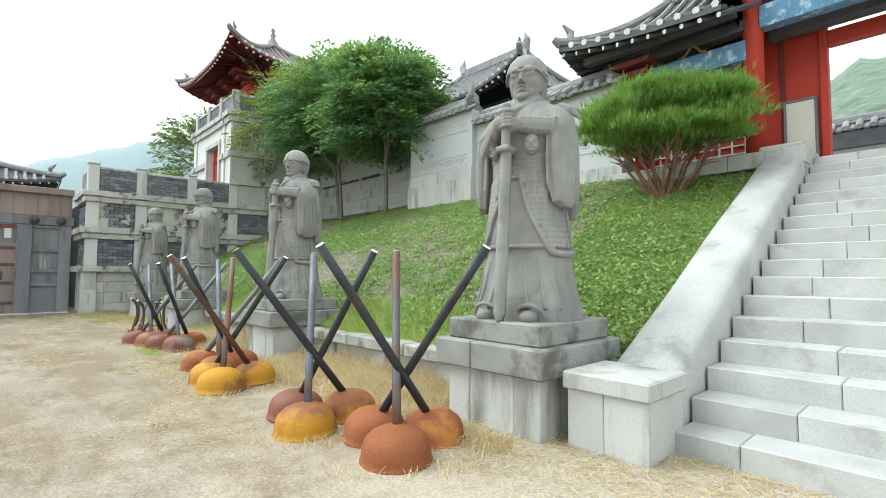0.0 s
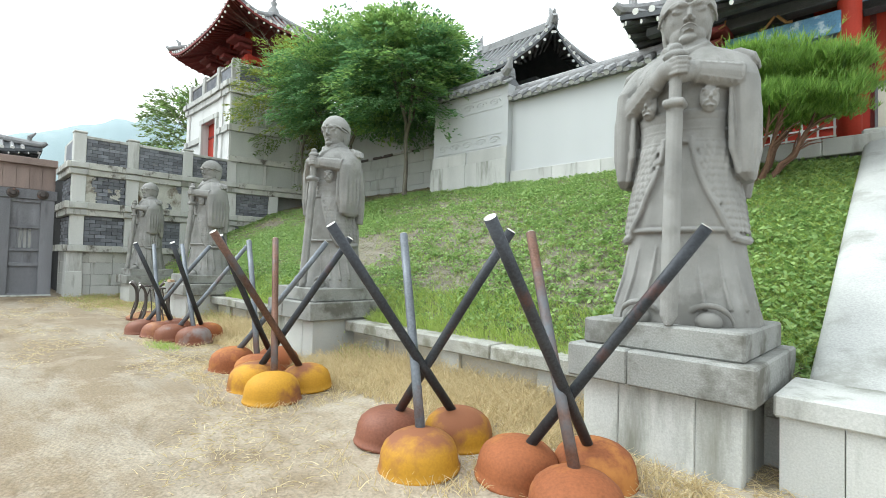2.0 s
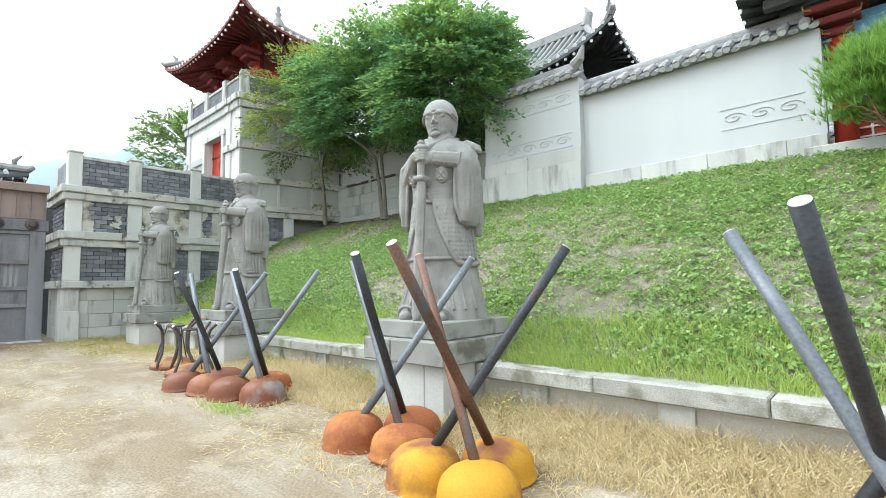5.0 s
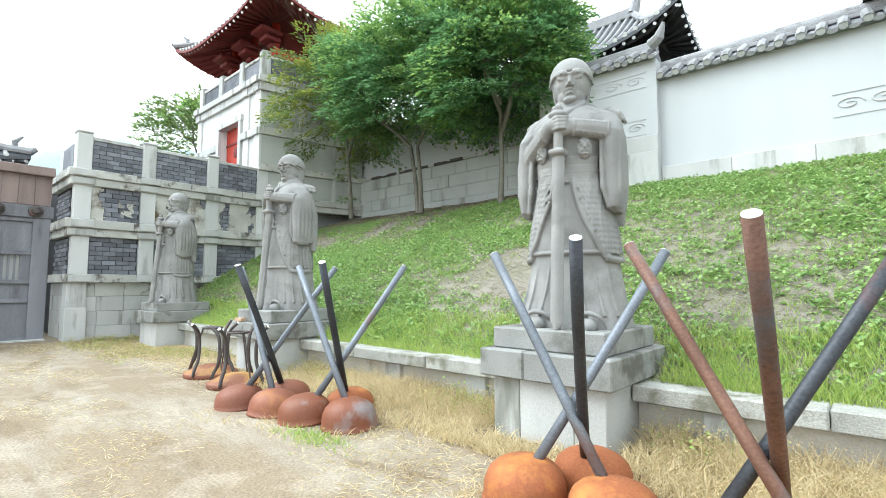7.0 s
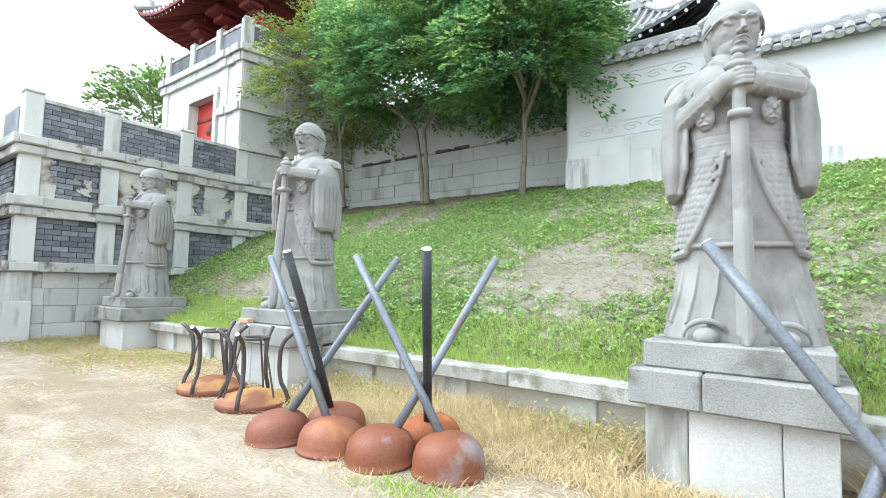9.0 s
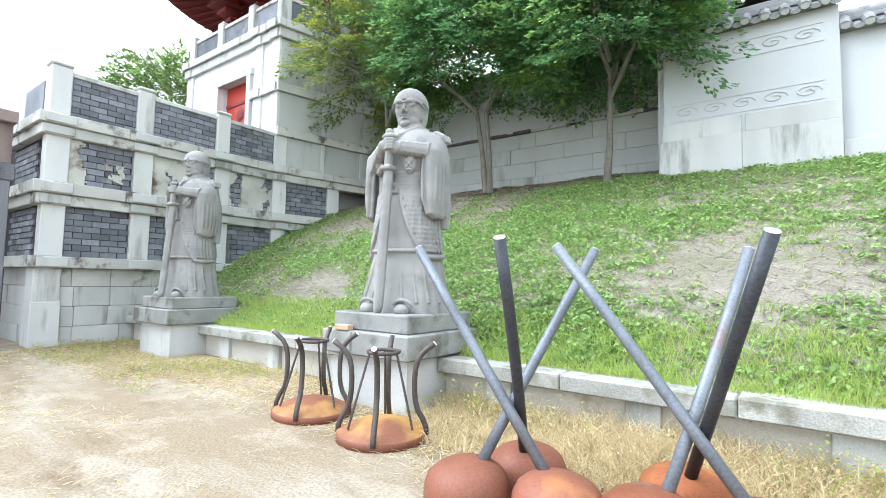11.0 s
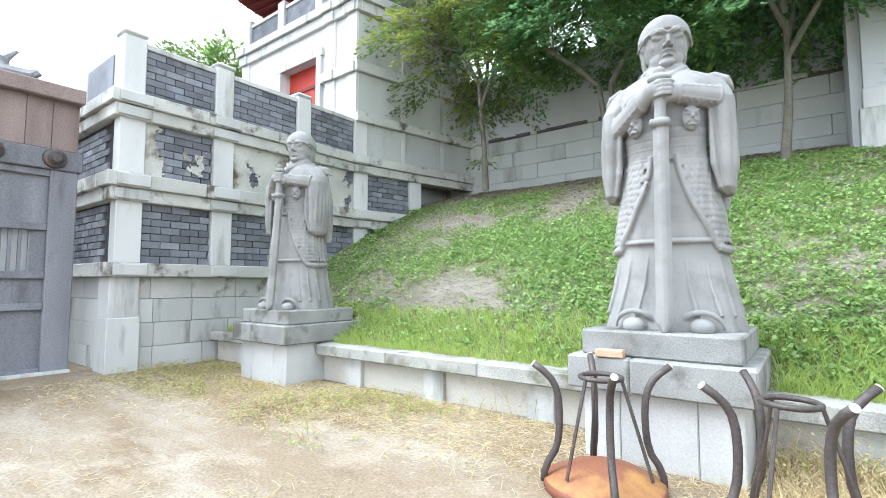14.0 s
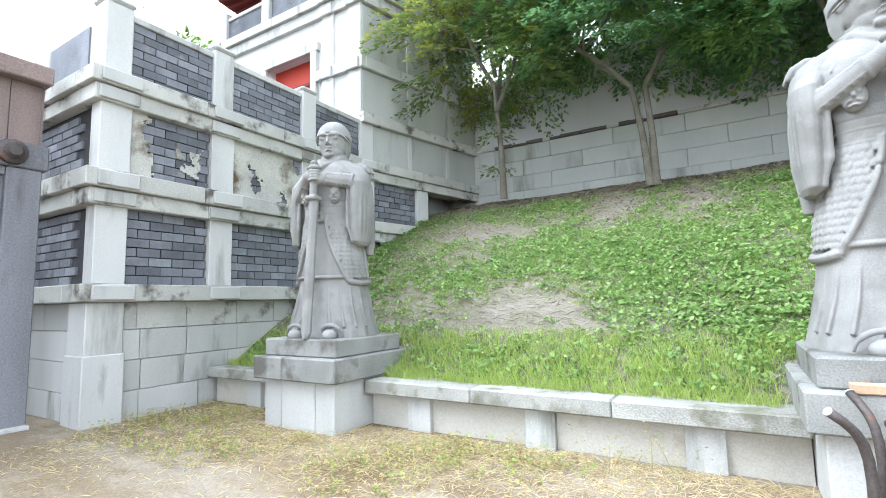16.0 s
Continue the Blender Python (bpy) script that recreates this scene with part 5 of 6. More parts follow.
    roof("tower_roof", "", -22.85, 9.75, 3.65, 3.3, 10.35, 12.7, 0.62, 0.0, under=DARKRED, rows=0.3, parent=t)


bend_back(rampart())
corner_tower()


# ---- timber gate in the side wall ----
def timber_gate():
    t = thing("timber_gate", "grey weathered timber gate with barred window and studded beam", "gate", kind="structure")
    X = -20.95
    part("upper_planking", box(X - 0.25, X - 0.05, -6.0, 1.95, 3.25, 4.05), TIMBER_BROWN, t)
    part("top_rail", box(X - 0.3, X + 0.12, -6.0, 1.98, 4.03, 4.25, 0.015), TIMBER_BROWN, t)
    for k in range(26):
        part("plank", box(X - 0.06, X - 0.03, -6 + 0.305 * k, -6 + 0.305 * k + 0.298, 3.3, 4.03, 0.004), TIMBER_BROWN, t)
    part("beam", box(X - 0.2, X + 0.06, -6.0, 2.0, 2.98, 3.28, 0.015), TIMBER, t)
    for y in (1.65, 0.95, -1.85, -2.6):
        stud = part("beam_boss", lathe([(0.0, 0.13), (0.06, 0.125), (0.10, 0.07), (0.14, 0.05), (0.15, 0.0)], 14, None), IRON_DARK, t, "dark iron lotus boss")
        stud.matrix_basis = pose(X + 0.06, y, 3.14, 0, 90, 0)
    for a, b in ((1.62, 1.95), (0.55, 0.92), (-2.25, -1.9), (-3.3, -3.0)):
        part("gate_post", box(X - 0.18, X + 0.03, a, b, -0.05, 2.98, 0.012), TIMBER, t)
    for a, b in ((0.92, 1.62), (-3.0, -2.25)):
        for za, zb in ((0.1, 0.95), (1.0, 1.4), (2.1, 2.9)):
            part("panel", box(X - 0.13, X - 0.06, a, b, za, zb), TIMBER, t)
        for z in (0.0, 0.93, 1.38, 2.08, 2.88):
            part("rail", box(X - 0.14, X - 0.0, a, b, z, z + 0.1, 0.008), TIMBER, t)
        # pale backing panel added to close the view through the bars
        part("window_back", box(X - 0.20, X - 0.17, a, b, 1.4, 2.1), WHITEWASH, t, "pale backing panel behind the bars")
        for k in range(4):
            part("window_bar", box(X - 0.11, X - 0.07, a + 0.18 + 0.11 * k, a + 0.22 + 0.11 * k, 1.48, 2.08), TIMBER, t)
        for ya, yb in ((a, a + 0.17), (b - 0.17, b)):
            part("panel", box(X - 0.13, X - 0.06, ya, yb, 1.48, 2.08), TIMBER, t)
    for a, b in ((-0.66, 0.54), (-1.88, -0.68)):
        leaf = part("door_leaf", box(X - 0.16, X - 0.08, a, b, 0.02, 2.35), TIMBER_BROWN, t, "closed brown plank door leaf")
        for z in (0.35, 1.0, 1.6, 2.15):
            part("door_strap", box(X - 0.085, X - 0.055, a + 0.03, b - 0.03, z, z + 0.09, 0.006), IRON_DARK, leaf)
        part("door_plate", box(X - 0.09, X - 0.05, a + 0.3, b - 0.3, 1.15, 1.42, 0.01), IRON_DARK, leaf)
    part("transom_back", box(X - 0.16, X - 0.1, -1.88, 0.54, 2.36, 2.96), TIMBER, t)
    for k in range(8):
        part("transom_rail", box(X - 0.1, X - 0.07, -1.8 + 0.29 * k, -1.62 + 0.29 * k, 2.5, 2.82, 0.01), RED if k % 2 == 0 else WHITEWASH, t)
    part("transom_rail", box(X - 0.1, X - 0.06, -1.85, 0.5, 2.84, 2.9), RED, t)
    part("threshold", box(X - 0.3, X + 0.12, -6, 1.96, -0.05, 0.05, 0.01), GRANITE, t)
    part("side_planks", box(X - 0.2, X - 0.1, -6.0, -3.3, -0.05, 3.0), TIMBER, t)


timber_gate()
roof("far_roof", "low tiled roof beyond the timber gate", -27.5, -1.6, 4.2, 3.4, 4.75, 6.0, 0.25, 2.4, category="roof", kind="structure")
fh = thing("far_house", "white walled house beyond the timber gate", "house", kind="structure")
part("house_wall", box(-30.5, -24.5, -4.0, 0.8, 0, 4.7), WHITEWASH, fh)


# ---- trees ----
def spray(vs, fs, c, out, reach, size, count, r):
    """A drooping fan of pointed leaves along one twig."""
    out = Vector((out.x, out.y, out.z * 0.35)).normalized()
    lat = out.cross(Vector((0, 0, 1))).normalized()
    tilt = r.uniform(-0.25, 0.25)
    for _ in range(count):
        u, v = r.random(), r.uniform(-1, 1)
        v = math.copysign(abs(v) ** 0.8, v) * (0.52 - 0.30 * u) * reach
        p = c + out * ((u - 0.4) * reach) + lat * v
        p.z += (0.10 * u - 0.42 * u * u) * reach - 0.5 * v * v / reach + tilt * v + r.gauss(0, 0.03)
        ax = (out * (0.5 + u) + lat * math.copysign(0.75, v) + Vector((r.uniform(-0.4, 0.4), r.uniform(-0.4, 0.4), r.uniform(-0.75, 0.1)))).normalized()
        side = ax.cross(Vector((r.uniform(-0.45, 0.45), r.uniform(-0.45, 0.45), 1))).normalized()
        q = size * r.uniform(0.65, 1.25)
        fold = Vector((0, 0, -0.10 * q))
        i = len(vs)
        vs += [p, p + ax * q * 0.42 + side * q * 0.27 + fold, p + ax * q, p + ax * q * 0.42 - side * q * 0.27 + fold]
        fs.append((i, i + 1, i + 2, i + 3))


def broadleaf(x, y, z, height, spread, lean, seed, n, size=0.13, mat=None, top=None, per=46, forks=3, label="leafy broad-crowned tree with grey trunk", bare=0.32, bright=0.0, single=False, gaps=-0.3, sprigs=()):
    """A tree of n leafy twigs on a forking trunk; twigs above the tone bright carry young leaves."""
    r = random.Random(seed)
    t = thing("tree", label, "tree", Matrix.Translation((x, y, z)), "trees on the bank")
    bm = bmesh.new()
    tips = []

    def limb(p, d, length, rad, depth):
        pts, rr = [p], [rad]
        q, v = p.copy(), d.normalized()
        steps = 4
        for k in range(steps):
            v = (v + Vector((r.uniform(-0.22, 0.22), r.uniform(-0.22, 0.22), r.uniform(-0.02, 0.16)))).normalized()
            q = q + v * length / steps
            pts.append(q.copy())
            rr.append(rad * (1 - 0.45 * (k + 1) / steps))
            if depth < 3 and k >= 1:
                for _ in range(2 if depth < 2 else 1):
                    a = r.uniform(0, math.tau)
                    w = (v * 0.55 + Vector((math.cos(a), math.sin(a), r.uniform(-0.1, 0.5))) * 0.8).normalized()
                    limb(q.copy(), w, length * r.uniform(0.5, 0.72), rr[-1] * 0.55, depth + 1)
            if depth >= 1 and k >= 1:
                tips.append((q.copy(), depth))
        tube(pts, rr, 7, bm, False)
        tips.append((q.copy(), depth))

    h0 = height * bare
    for f in range(forks):
        a = math.tau * f / forks + r.uniform(-0.4, 0.4)
        base = Vector((0.05 * math.cos(a), 0.05 * math.sin(a), -0.15))
        knee = Vector((lean[0] * h0 + 0.12 * math.cos(a), lean[1] * h0 + 0.12 * math.sin(a), h0))
        if f and single:
            knee = knee0 + Vector((0, 0, 0.25 * f))
        else:
            knee0 = knee
            tube([base, base.lerp(knee, 0.5) + Vector((0.03, 0, 0)), knee, knee + Vector((lean[0] * 0.5, lean[1] * 0.5, 0.6)) * single], [0.080, 0.060, 0.050, 0.042], 9, bm, False)
        limb(knee, Vector((math.cos(a) * 0.55 + lean[0], math.sin(a) * 0.55 + lean[1], 0.85)), height * 0.42, 0.055, 0)
    part("trunk", bm, BARK, t, "", True)
    # twigs at the branch tips, and a lumpy broken shell of twigs round them
    axis = Vector((lean[0] * height * 0.6, lean[1] * height * 0.6, height * 0.63))
    twigs = []
    for p, depth in tips:
        e = Vector(((p.x - axis.x) / spread, (p.y - axis.y) / spread, (p.z - axis.z) / (height * 0.42)))
        if e.length < 1.05 and depth > 0:
            twigs.append((p, p - axis))
    r.shuffle(twigs)
    del twigs[int(n * 0.38):]
    for _ in range(n * 8):
        if len(twigs) >= n:
            break
        a, u = r.uniform(0, math.tau), r.uniform(-0.70, 1.0)
        w = math.sqrt(max(0.0, 1 - u * u))
        d = Vector((w * math.cos(a), w * math.sin(a), u))
        lump = noise.noise(d * 2.1 + Vector((seed, 0, 0)))
        if lump < gaps:
            continue
        k = (0.86 + 0.34 * lump) * r.uniform(0.62, 1.0)
        twigs.append((axis + Vector((d.x * spread * k, d.y * spread * k, d.z * height * 0.42 * k)), d))
    old, young = ([], []), ([], [])
    for c, d in twigs:
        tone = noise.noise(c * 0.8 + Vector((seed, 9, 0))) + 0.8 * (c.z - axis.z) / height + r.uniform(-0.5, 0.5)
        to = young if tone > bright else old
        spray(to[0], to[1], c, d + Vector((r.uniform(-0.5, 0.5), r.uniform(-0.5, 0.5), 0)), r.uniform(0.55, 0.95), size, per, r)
    for h in sprigs:
        for q in range(5):
            a = r.uniform(0, math.tau)
            spray(old[0], old[1], Vector((lean[0] * h + 0.15 * math.cos(a), lean[1] * h + 0.15 * math.sin(a), h)), Vector((math.cos(a), math.sin(a), 0)), 0.4, size * 0.9, 16, r)
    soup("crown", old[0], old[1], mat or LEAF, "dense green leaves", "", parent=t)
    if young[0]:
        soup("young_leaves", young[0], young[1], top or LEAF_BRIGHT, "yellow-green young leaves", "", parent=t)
    return t


broadleaf(-12.42, 9.1, 3.45, 4.75, 2.35, (0.02, -0.05), 3, 1150, 0.115, bright=0.14, forks=4, single=True, gaps=-0.42)
broadleaf(-15.1, 9.1, 3.5, 5.5, 2.7, (-0.08, -0.05), 11, 1200, 0.115, bright=0.10, forks=2, gaps=-0.30)
broadleaf(-18.1, 9.0, 3.62, 5.5, 2.45, (-0.05, -0.08), 21, 560, 0.115, mat=LEAF_OLIVE, top=LEAF_GOLD, bright=0.10, forks=4, single=True, gaps=-0.12, sprigs=(0.55, 1.25, 1.5, 1.75), label="slender young tree with yellowing leaves beside the corner tower")
broadleaf(-30.8, 9.8, 0.0, 10.4, 4.1, (0, 0), 31, 620, 0.20, mat=LEAF_OLIVE, per=30, bright=0.6, forks=2, label="tall tree behind the rampart", bare=0.5, gaps=-0.15)


def pine_bush(x, y, z):
    r = random.Random(5)
    t = thing("umbrella_pine", "low umbrella-shaped pine with many reddish stems", "tree", Matrix.Translation((x, y, z)) @ Matrix.Diagonal((0.91, 0.91, 1.06, 1)))
    bm = bmesh.new()
    for k in range(16):
        a = k / 16 * math.tau + r.uniform(-0.2, 0.2)
        reach = r.uniform(0.45, 0.95)
        twist = r.uniform(-0.5, 0.5)
        pts = [Vector((0.07 * math.cos(a), 0.07 * math.sin(a), -0.1))]
        for j in range(1, 7):
            f = j / 6
            pts.append(Vector((reach * f ** 0.75 * math.cos(a + twist * f) + r.uniform(-0.03, 0.03), reach * f ** 0.75 * math.sin(a + twist * f) + r.uniform(-0.03, 0.03), 1.0 * f ** 1.3 + r.uniform(-0.03, 0.03))))
        tube(pts, [0.042, 0.036, 0.032, 0.028, 0.024, 0.018, 0.010], 6, bm, False)
        for q in range(3):
            b = a + r.uniform(-0.9, 0.9)
            s = pts[3].lerp(pts[5], r.random())
            e = s + Vector((0.35 * math.cos(b), 0.35 * math.sin(b), r.uniform(0.1, 0.3)))
            tube([s, s.lerp(e, 0.5) + Vector((0, 0, 0.03)), e], [0.016, 0.012, 0.006], 5, bm, False)
    part("branching_stem", bm, BARK_PINE, t, "", True)
    tufts = []
    for _ in range(210):
        a, u = r.uniform(0, math.tau), r.random()
        rad = 1.32 * math.sqrt(u) * (1 + 0.12 * math.sin(a * 3 + 1) + 0.08 * math.sin(a * 7))
        k = max(0.0, 1 - (rad / 1.5) ** 2)
        low = r.random() < 0.38
        tufts.append((Vector((rad * math.cos(a), rad * math.sin(a), 0.84 + 0.08 * rad + (r.uniform(-0.06, 0.22) if low else 0.92 * math.sqrt(k) * r.uniform(0.55, 1.02)))), r.uniform(0.10, 0.19)))
    vs, fs = [], []
    for c, wide in tufts:
        for _ in range(58):
            p = c + Vector((r.gauss(0, wide), r.gauss(0, wide), abs(r.gauss(0, 0.05))))
            rise = p - c
            for q in range(7):
                d = (rise * 1.2 + Vector((c.x * 0.12 + r.uniform(-0.6, 0.6), c.y * 0.12 + r.uniform(-0.6, 0.6), r.uniform(0.35, 1.3)))).normalized()
                s = d.cross(Vector((r.uniform(-1, 1), r.uniform(-1, 1), 0.3))).normalized() * 0.006
                i = len(vs)
                vs += [p + s, p - s, p + d * r.uniform(0.08, 0.18)]
                fs.append((i, i + 1, i + 2))
    soup("needle_crown", vs, fs, NEEDLE, "bright green needle tufts", "", parent=t)


pine_bush(-3.28, 8.2, slope_z(-3.28, 8.2) - 0.02)


# ---- hills in the distance ----
def hill(name, label, pts, depth, mat, seed, height):
    bm = bmesh.new()
    n = 80
    lv = []
    for i in range(n + 1):
        f = i / n
        x = pts[0][0] + (pts[1][0] - pts[0][0]) * f
        y = pts[0][1] + (pts[1][1] - pts[0][1]) * f
        out = Vector((x, y, 0)).normalized() * depth
        h = height * (0.35 + 0.65 * math.sin(math.pi * f) ** 0.9) * (1 + 0.10 * noise.noise((f * 5, seed, 0)) + 0.03 * noise.noise((f * 40, seed, 1)))
        row = []
        for k in range(7):
            g = k / 6
            row.append(bm.verts.new((x + out.x * g, y + out.y * g, -2 + h * math.sin(g * math.pi / 2) * (1 + 0.05 * noise.noise((f * 25, g * 6, seed))))))
        lv.append(row)
    for a, b in zip(lv, lv[1:]):
        for k in range(6):
            bm.faces.new((a[k], b[k], b[k + 1], a[k + 1]))
    return tagged(part(name, bm, mat, smooth=True), label, "hill", "", "structure")


# the far ridge gets its haze from its base colour
hill("backdrop_hill", "wooded mountain far away, its colour tinted hazy blue-green", ((-420, -60), (-330, 400)), 120, HILL_FAR, 2, 136)
hill("backdrop_hill", "green wooded hillside beyond the gate", ((-90, 150), (110, 120)), 60, HILL_NEAR, 8, 72)


def far_wall():
    t = thing("wall_far", "low tiled wall on the terrace beyond the gate", "wall", kind="structure")
    part("wall_body", box(-6, 7, 17.2, 17.6, 2.0, 5.4), WHITEWASH, t)
    coping(t, -6, 7, 17.4, 5.4, 0.3)
    # dark strip standing in for the shade under the coping
    part("eave_shadow_board", box(-6, 7, 17.05, 17.2, 4.9, 5.35, 0.01), EAVE, t)


far_wall()


# ---- grass on the bank, dry grass and weeds along its foot ----
class Blades:
    """Collects many small leaves for one mesh."""

    def __init__(self):
        self.v, self.f = [], []

    def blade(self, p, d, length, width, r):
        s = d.cross(Vector((r.uniform(-1, 1), r.uniform(-1, 1), 0.2))).normalized() * width
        bend = Vector((d.x, d.y, -0.35)) * length * 0.45
        i = len(self.v)
        mid = p + d * length * 0.55
        self.v += [p + s, p - s, mid - s * 0.7, mid + s * 0.7, p + d * length + bend * 0.6]
        self.f += [(i, i + 1, i + 2, i + 3), (i + 3, i + 2, i + 4)]

    def leaf(self, p, size, r, tilt=0.35):
        a = r.uniform(0, math.tau)
        u = Vector((math.cos(a), math.sin(a), r.uniform(-tilt, tilt))) * size
        w = Vector((-math.sin(a), math.cos(a), r.uniform(-tilt, tilt))) * size
        i = len(self.v)
        self.v += [p - u, p - w * 0.8, p + u, p + w * 0.8]
        self.f.append((i, i + 1, i + 2, i + 3))


def upright(r, lean=0.5):
    return Vector((r.uniform(-lean, lean), r.uniform(-lean, lean), 1)).normalized()


def clear_of_pedestals(x, y):
    return all(abs(x - px) > 0.66 or abs(y - py) > 0.72 for px, py, pr in PEDESTALS)


# places where the bank is bare (negative) or thick with leaves: x, y, reach along, reach up, strength
DRIFTS = ((-10.0, 5.75, 1.25, 0.95, -1.1), (-9.1, 5.3, 0.6, 0.5, -0.7), (-15.6, 8.3, 1.1, 0.5, -1.3), (-16.1, 5.2, 1.0, 0.45, -1.2), (-18.3, 7.1, 1.6, 1.3, -0.75), (-6.9, 5.1, 0.9, 0.5, -0.9),
          (-12.3, 7.0, 1.6, 1.0, 0.7), (-15.1, 6.3, 1.6, 0.75, 0.9), (-14.2, 5.1, 1.1, 0.7, 0.8), (-12.0, 4.6, 1.3, 0.6, 0.9), (-17.1, 4.6, 1.0, 0.4, 0.7), (-19.9, 7.7, 0.4, 1.0, 0.9),
          (-7.5, 8.3, 2.5, 0.7, 0.5), (-5.0, 4.9, 1.7, 0.6, 0.55), (-11.0, 4.5, 1.8, 0.4, 0.5), (-3.0, 6.8, 0.9, 2.0, 0.6))


def growth(x, y):
    """How thickly the bank is grown over, about -1 to 1."""
    g = 0.50 * noise.noise((x * 0.45, y * 0.7, 2)) + 0.48 * noise.noise((x * 1.5, y * 1.9, 7)) + 0.34 * noise.noise((x * 4.2, y * 4.6, 15))
    for cx, cy, a, b, k in DRIFTS:
        e = ((x - cx) / a) ** 2 + ((y - cy) / b) ** 2
        if e < 6:
            g += 0.52 * k * math.exp(-e)
    return g - 0.45 * max(0.0, y - 8.5) * (x < -11)


def bank_plants():
    r = random.Random(41)
    green, dull, clover, dead, fringe = Blades(), Blades(), Blades(), Blades(), Blades()

    def spot(low=4.12, deep=6.2, power=1.1):
        while True:
            x, y = r.uniform(-20.2, -2.05), low + deep * r.random() ** power
            if not (y > 9.2 and x > -11.5) and clear_of_pedestals(x, y):
                return x, y

    # thin turf, barer where the soil shows
    for _ in range(40000):
        x, y = spot()
        g = growth(x, y)
        if g < r.uniform(-0.75, 0.35):
            continue
        p = Vector((x, y, slope_z(x, y) - 0.01))
        to = green if r.random() < 0.45 + 0.4 * g else dull
        for q in range(3):
            to.blade(p + Vector((r.uniform(-0.05, 0.05), r.uniform(-0.05, 0.05), 0)), upright(r, 0.9), r.uniform(0.04, 0.10), 0.005, r)
        to.leaf(p + Vector((r.uniform(-0.09, 0.09), r.uniform(-0.09, 0.09), r.uniform(0.015, 0.045))), r.uniform(0.012, 0.022), r)
    # low plants: rosettes of broad leaves, closing into carpets in the drifts
    for _ in range(44000):
        x, y = spot(4.15, 5.3, 1.0)
        g = growth(x, y)
        if g < r.uniform(-0.45, 0.55):
            continue
        z = slope_z(x, y)
        tall = r.uniform(0.03, 0.09) + 0.05 * max(0.0, g)
        for q in range(r.randint(4, 7)):
            a, k = r.uniform(0, math.tau), r.uniform(0.02, 0.10)
            clover.leaf(Vector((x + k * math.cos(a), y + k * math.sin(a), z + tall * r.uniform(0.4, 1.0))), r.uniform(0.015, 0.030), r, 0.85)
    # dead stems lying on the bare soil
    for _ in range(30000):
        x, y = spot()
        if growth(x, y) > r.uniform(-0.45, 0.25):
            continue
        a = r.uniform(0, math.tau)
        dead.blade(Vector((x, y, slope_z(x, y) + 0.008)), Vector((math.cos(a), math.sin(a), r.uniform(0.05, 0.55))).normalized(), r.uniform(0.05, 0.16), 0.004, r)
    # wispy tufts scattered over the slope
    for _ in range(2600):
        x, y = spot(4.3, 4.7, 1.0)
        if noise.noise((x * 1.1, y * 1.3, 22)) + 0.5 * growth(x, y) < r.uniform(-0.25, 0.35):
            continue
        p = Vector((x, y, slope_z(x, y) - 0.01))
        tall = r.uniform(0.07, 0.17)
        for q in range(9):
            green.blade(p + Vector((r.uniform(-0.06, 0.06), r.uniform(-0.06, 0.06), 0)), upright(r, 0.6), tall * r.uniform(0.6, 1.2), 0.0034, r)
    # long soft fringe hanging over the coping
    for _ in range(12500):
        x = r.uniform(-20.2, -2.2)
        f = 0.5 + 0.5 * noise.noise((x * 0.55, 0, 30))
        if r.random() > 0.25 + f * 0.9:
            continue
        y = 4.02 + 0.75 * r.random() ** 1.6
        if not clear_of_pedestals(x, y):
            continue
        p = Vector((x, y, max(0.45, slope_z(x, y)) - 0.01))
        for q in range(4):
            d = Vector((r.uniform(-0.5, 0.5), r.uniform(-0.7, 0.3), 1)).normalized()
            fringe.blade(p + Vector((r.uniform(-0.04, 0.04), r.uniform(-0.03, 0.03), 0)), d, r.uniform(0.08, 0.22) * (0.65 + 0.7 * f), 0.004, r)
    # rank growth beside the stairs
    for _ in range(9000):
        x, y = -2.15 - 1.9 * r.random() ** 1.3, r.uniform(4.5, 9.0)
        p = Vector((x, y, slope_z(x, y) - 0.01))
        for q in range(3):
            fringe.blade(p, upright(r, 0.7), r.uniform(0.06, 0.16), 0.005, r)
        clover.leaf(p + Vector((0, 0, r.uniform(0.03, 0.12))), r.uniform(0.018, 0.034), r, 0.9)
    litter = Blades()
    for _ in range(9000):
        x, y = r.uniform(-20.2, -11.0), 10.5 - 3.6 * r.random() ** 1.2
        if noise.noise((x * 0.6, y * 0.6, 80)) + 0.35 * (y - 8.6) < r.uniform(-0.5, 0.4) or y > 9.2 and x > -11.5:
            continue
        litter.leaf(Vector((x, y, slope_z(x, y) + r.uniform(0.005, 0.025))), r.uniform(0.014, 0.03), r)
    soup("fallen_leaves", litter.v, litter.f, LITTER, "brown fallen leaves under the trees", "leaves")
    soup("dead_stems", dead.v, dead.f, DRY_STEM, "dead grey-brown stems on bare soil", "dry stems")
    soup("grass_fringe", fringe.v, fringe.f, FRINGE, "soft yellow-green grass along the coping and stairs", "grass")
    soup("grass", green.v, green.f, GRASS, "fresh green grass in patches on the bank", "grass")
    soup("grass", dull.v, dull.f, GRASS_PALE, "dull thin grass on the dry bank", "grass")
    soup("clover", clover.v, clover.f, CLOVER, "low clover and broad-leaved weeds on the bank", "clover")


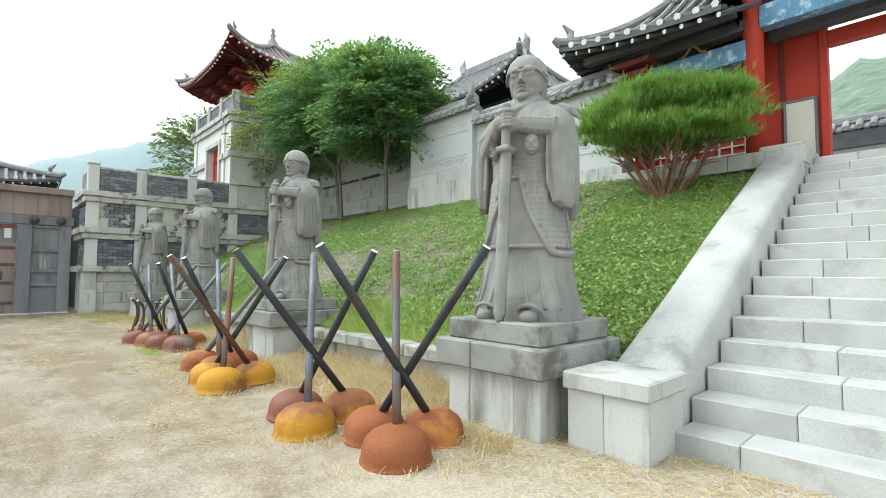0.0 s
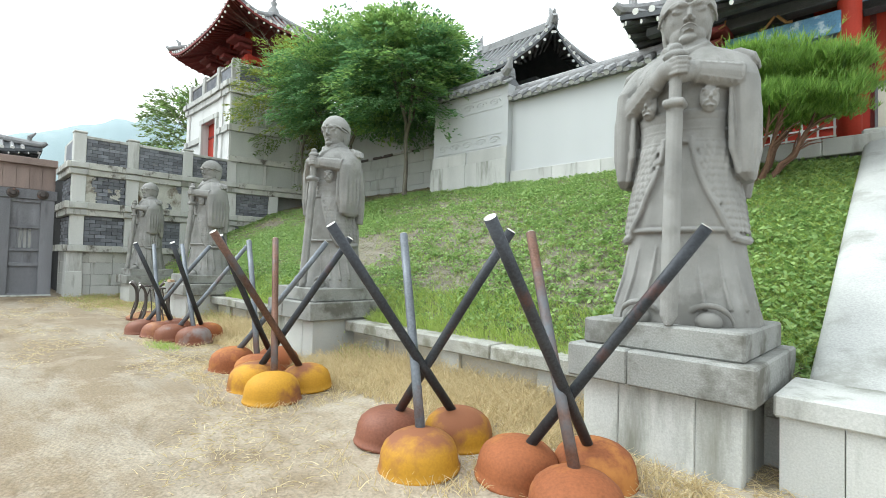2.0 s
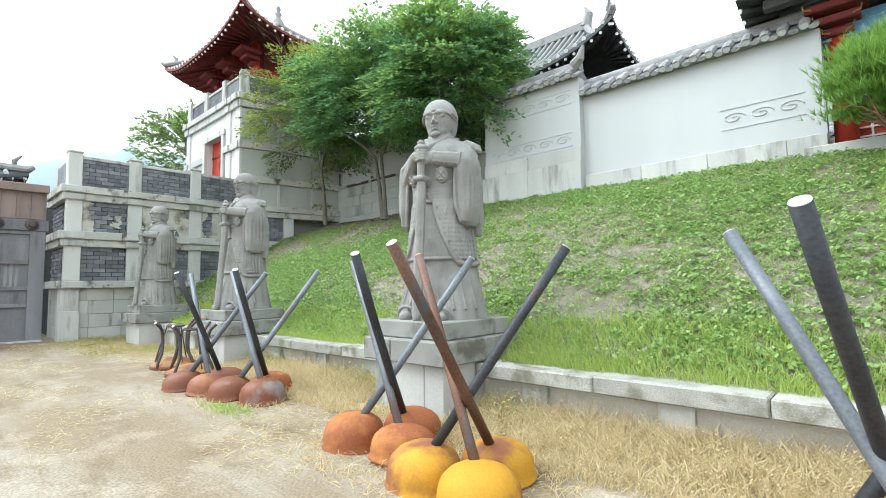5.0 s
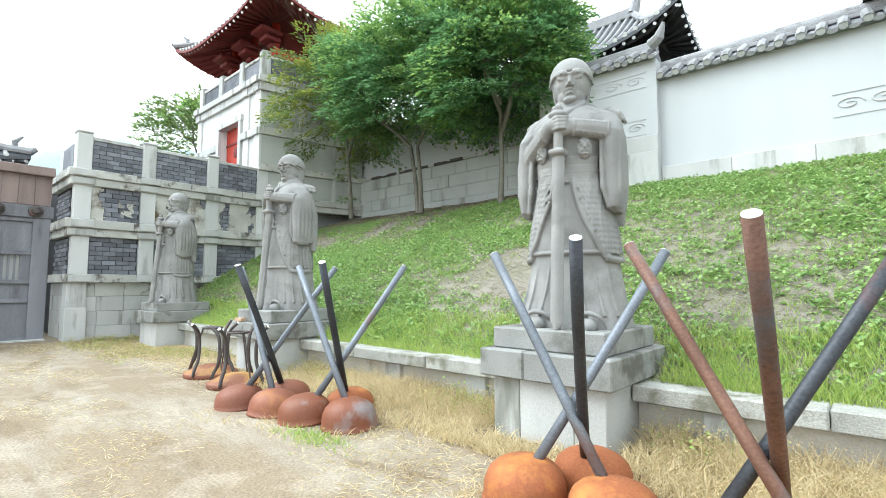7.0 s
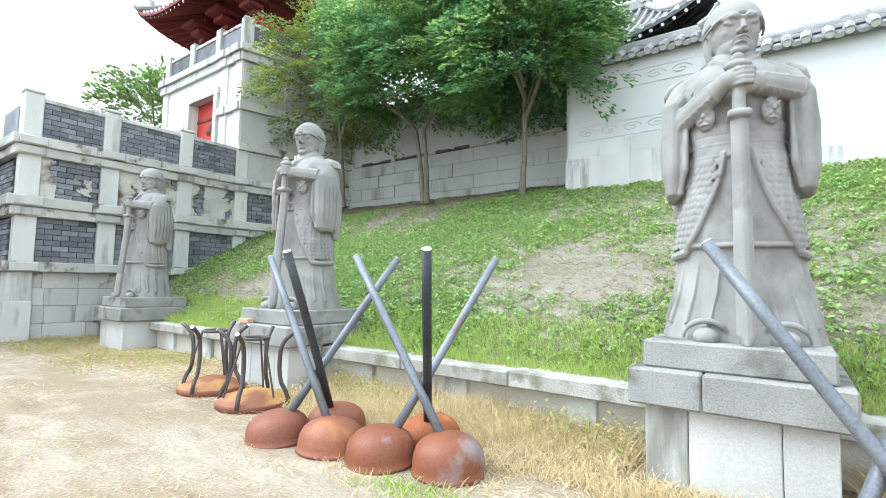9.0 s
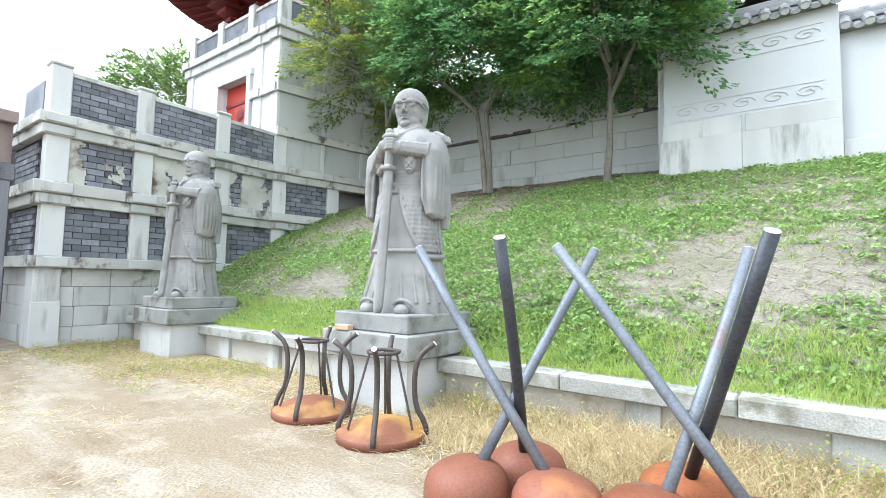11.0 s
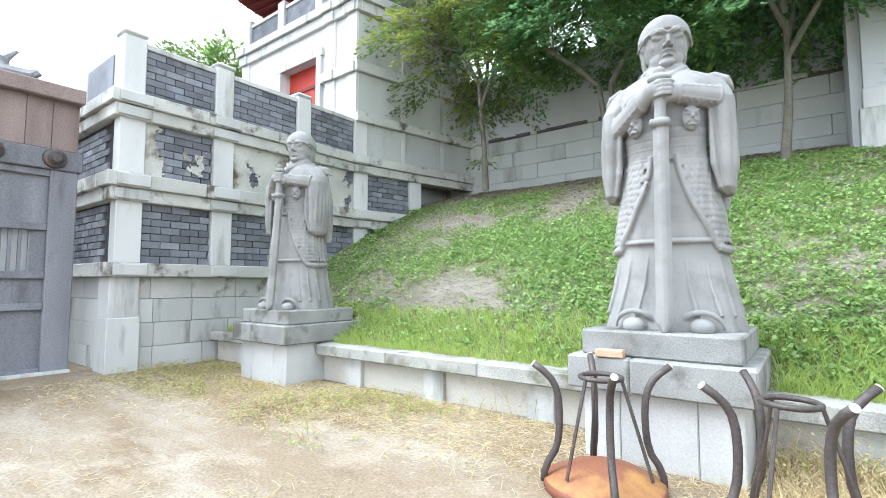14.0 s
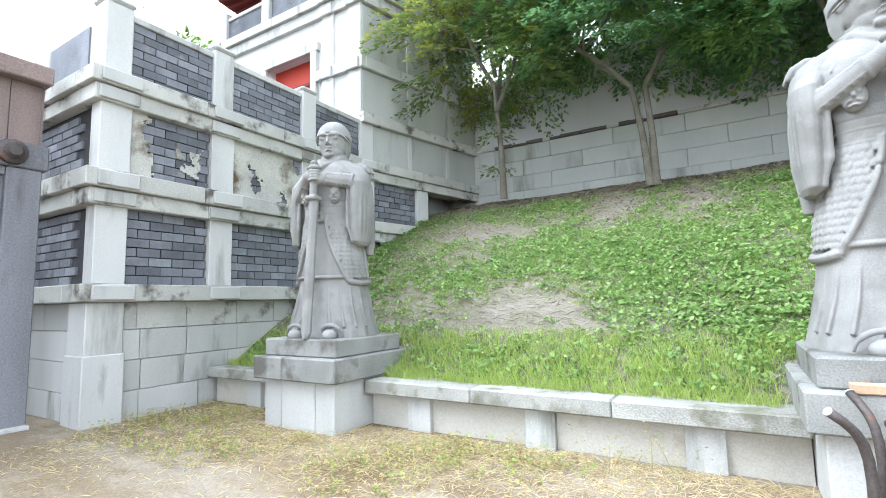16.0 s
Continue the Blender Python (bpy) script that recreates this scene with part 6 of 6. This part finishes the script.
def foot_plants():
    r = random.Random(43)
    straw, weed, green = Blades(), Blades(), Blades()
    # dry grass standing against the wall
    for _ in range(13500):
        x = r.uniform(-12.6, -2.4)
        y = 3.88 - 1.15 * r.random() ** 1.5
        if not clear_of_pedestals(x, y):
            continue
        k = 0.5 + 0.5 * noise.noise((x * 0.7, y, 50))
        if r.random() > k + 0.25:
            continue
        p = Vector((x, y, 0))
        tall = r.uniform(0.08, 0.34) * (0.55 + k * 0.6) * (0.45 + 0.55 * min(1, max(0, (y - 2.9) / 0.8)))
        for q in range(4):
            straw.blade(p + Vector((r.uniform(-0.05, 0.05), r.uniform(-0.05, 0.05), 0)), upright(r, 0.9), tall * r.uniform(0.8, 1.35), 0.0048, r)
        for q in range(2):
            straw.leaf(p + upright(r, 0.8) * tall, 0.006, r, 0.9)
    # short stubble and litter over the trodden ground
    for _ in range(62000):
        x, y = r.uniform(-20, -0.6), 3.8 - 3.5 * r.random() ** 1.35
        if noise.noise((x * 0.5, y * 0.8, 60)) + 0.3 * (y - 2.0) < r.uniform(-0.3, 0.5):
            continue
        p = Vector((x, y, ground_z(x, y) + 0.002))
        a = r.uniform(0, math.tau)
        straw.blade(p, Vector((math.cos(a), math.sin(a), r.uniform(0.05, 0.7))).normalized(), r.uniform(0.03, 0.06 + 0.06 * min(1.0, y / 3.0)), 0.003, r)
    # yellowing weeds in the corner by the rampart and under the wall
    for _ in range(2600):
        u = r.random()
        if u < 0.65:
            x, y = r.uniform(-20.2, -15.2), 3.7 - 1.7 * r.random() ** 1.3
        else:
            x, y = r.choice((r.gauss(-9.2, 0.45), r.gauss(-11.6, 0.35), r.gauss(-15.6, 0.7), r.gauss(-7.0, 0.3))), r.uniform(3.3, 3.85)
        if not clear_of_pedestals(x, y) or noise.noise((x * 0.9, y * 0.9, 70)) < r.uniform(-0.25, 0.4):
            continue
        h = r.uniform(0.04, 0.16) if x < -15 else r.uniform(0.08, 0.42)
        p = Vector((x, y, 0))
        d = upright(r, 0.5)
        (weed if r.random() < 0.7 else green).blade(p, d, h, 0.004, r)
        for q in range(8):
            (weed if r.random() < 0.75 else green).leaf(p + d * h * r.uniform(0.3, 1.0) + Vector((r.uniform(-0.06, 0.06), r.uniform(-0.06, 0.06), 0)), r.uniform(0.007, 0.017), r, 0.7)
    # straw pushed up round the pots
    for cx, cy in ((-3.07, 2.44), (-4.09, 2.26), (-6.18, 2.18), (-7.22, 2.40), (-9.86, 2.54), (-10.82, 2.33)):
        for _ in range(650):
            a, k = r.uniform(0, math.tau), 0.53 + 0.22 * r.random()
            if noise.noise((cx + 2 * math.cos(a), cy + 2 * math.sin(a), 90)) < r.uniform(-0.5, 0.3):
                continue
            straw.blade(Vector((cx + k * math.cos(a), cy + k * math.sin(a), 0)), upright(r, 1.0), r.uniform(0.03, 0.11), 0.0035, r)
    # a green tuft by the grey pots
    for _ in range(420):
        x, y = r.gauss(-9.55, 0.25), r.gauss(2.05, 0.10)
        green.blade(Vector((x, y, 0)), upright(r, 0.8), r.uniform(0.03, 0.08), 0.004, r)
    soup("dry_grass", straw.v, straw.f, STRAW, "straw-coloured dry grass along the wall foot", "grass")
    soup("weeds", weed.v, weed.f, WEED, "yellowing weeds by the rampart and wall", "weeds")
    soup("grass_tuft", green.v, green.f, GRASS, "small green tufts on the dirt", "grass")


bank_plants()
foot_plants()
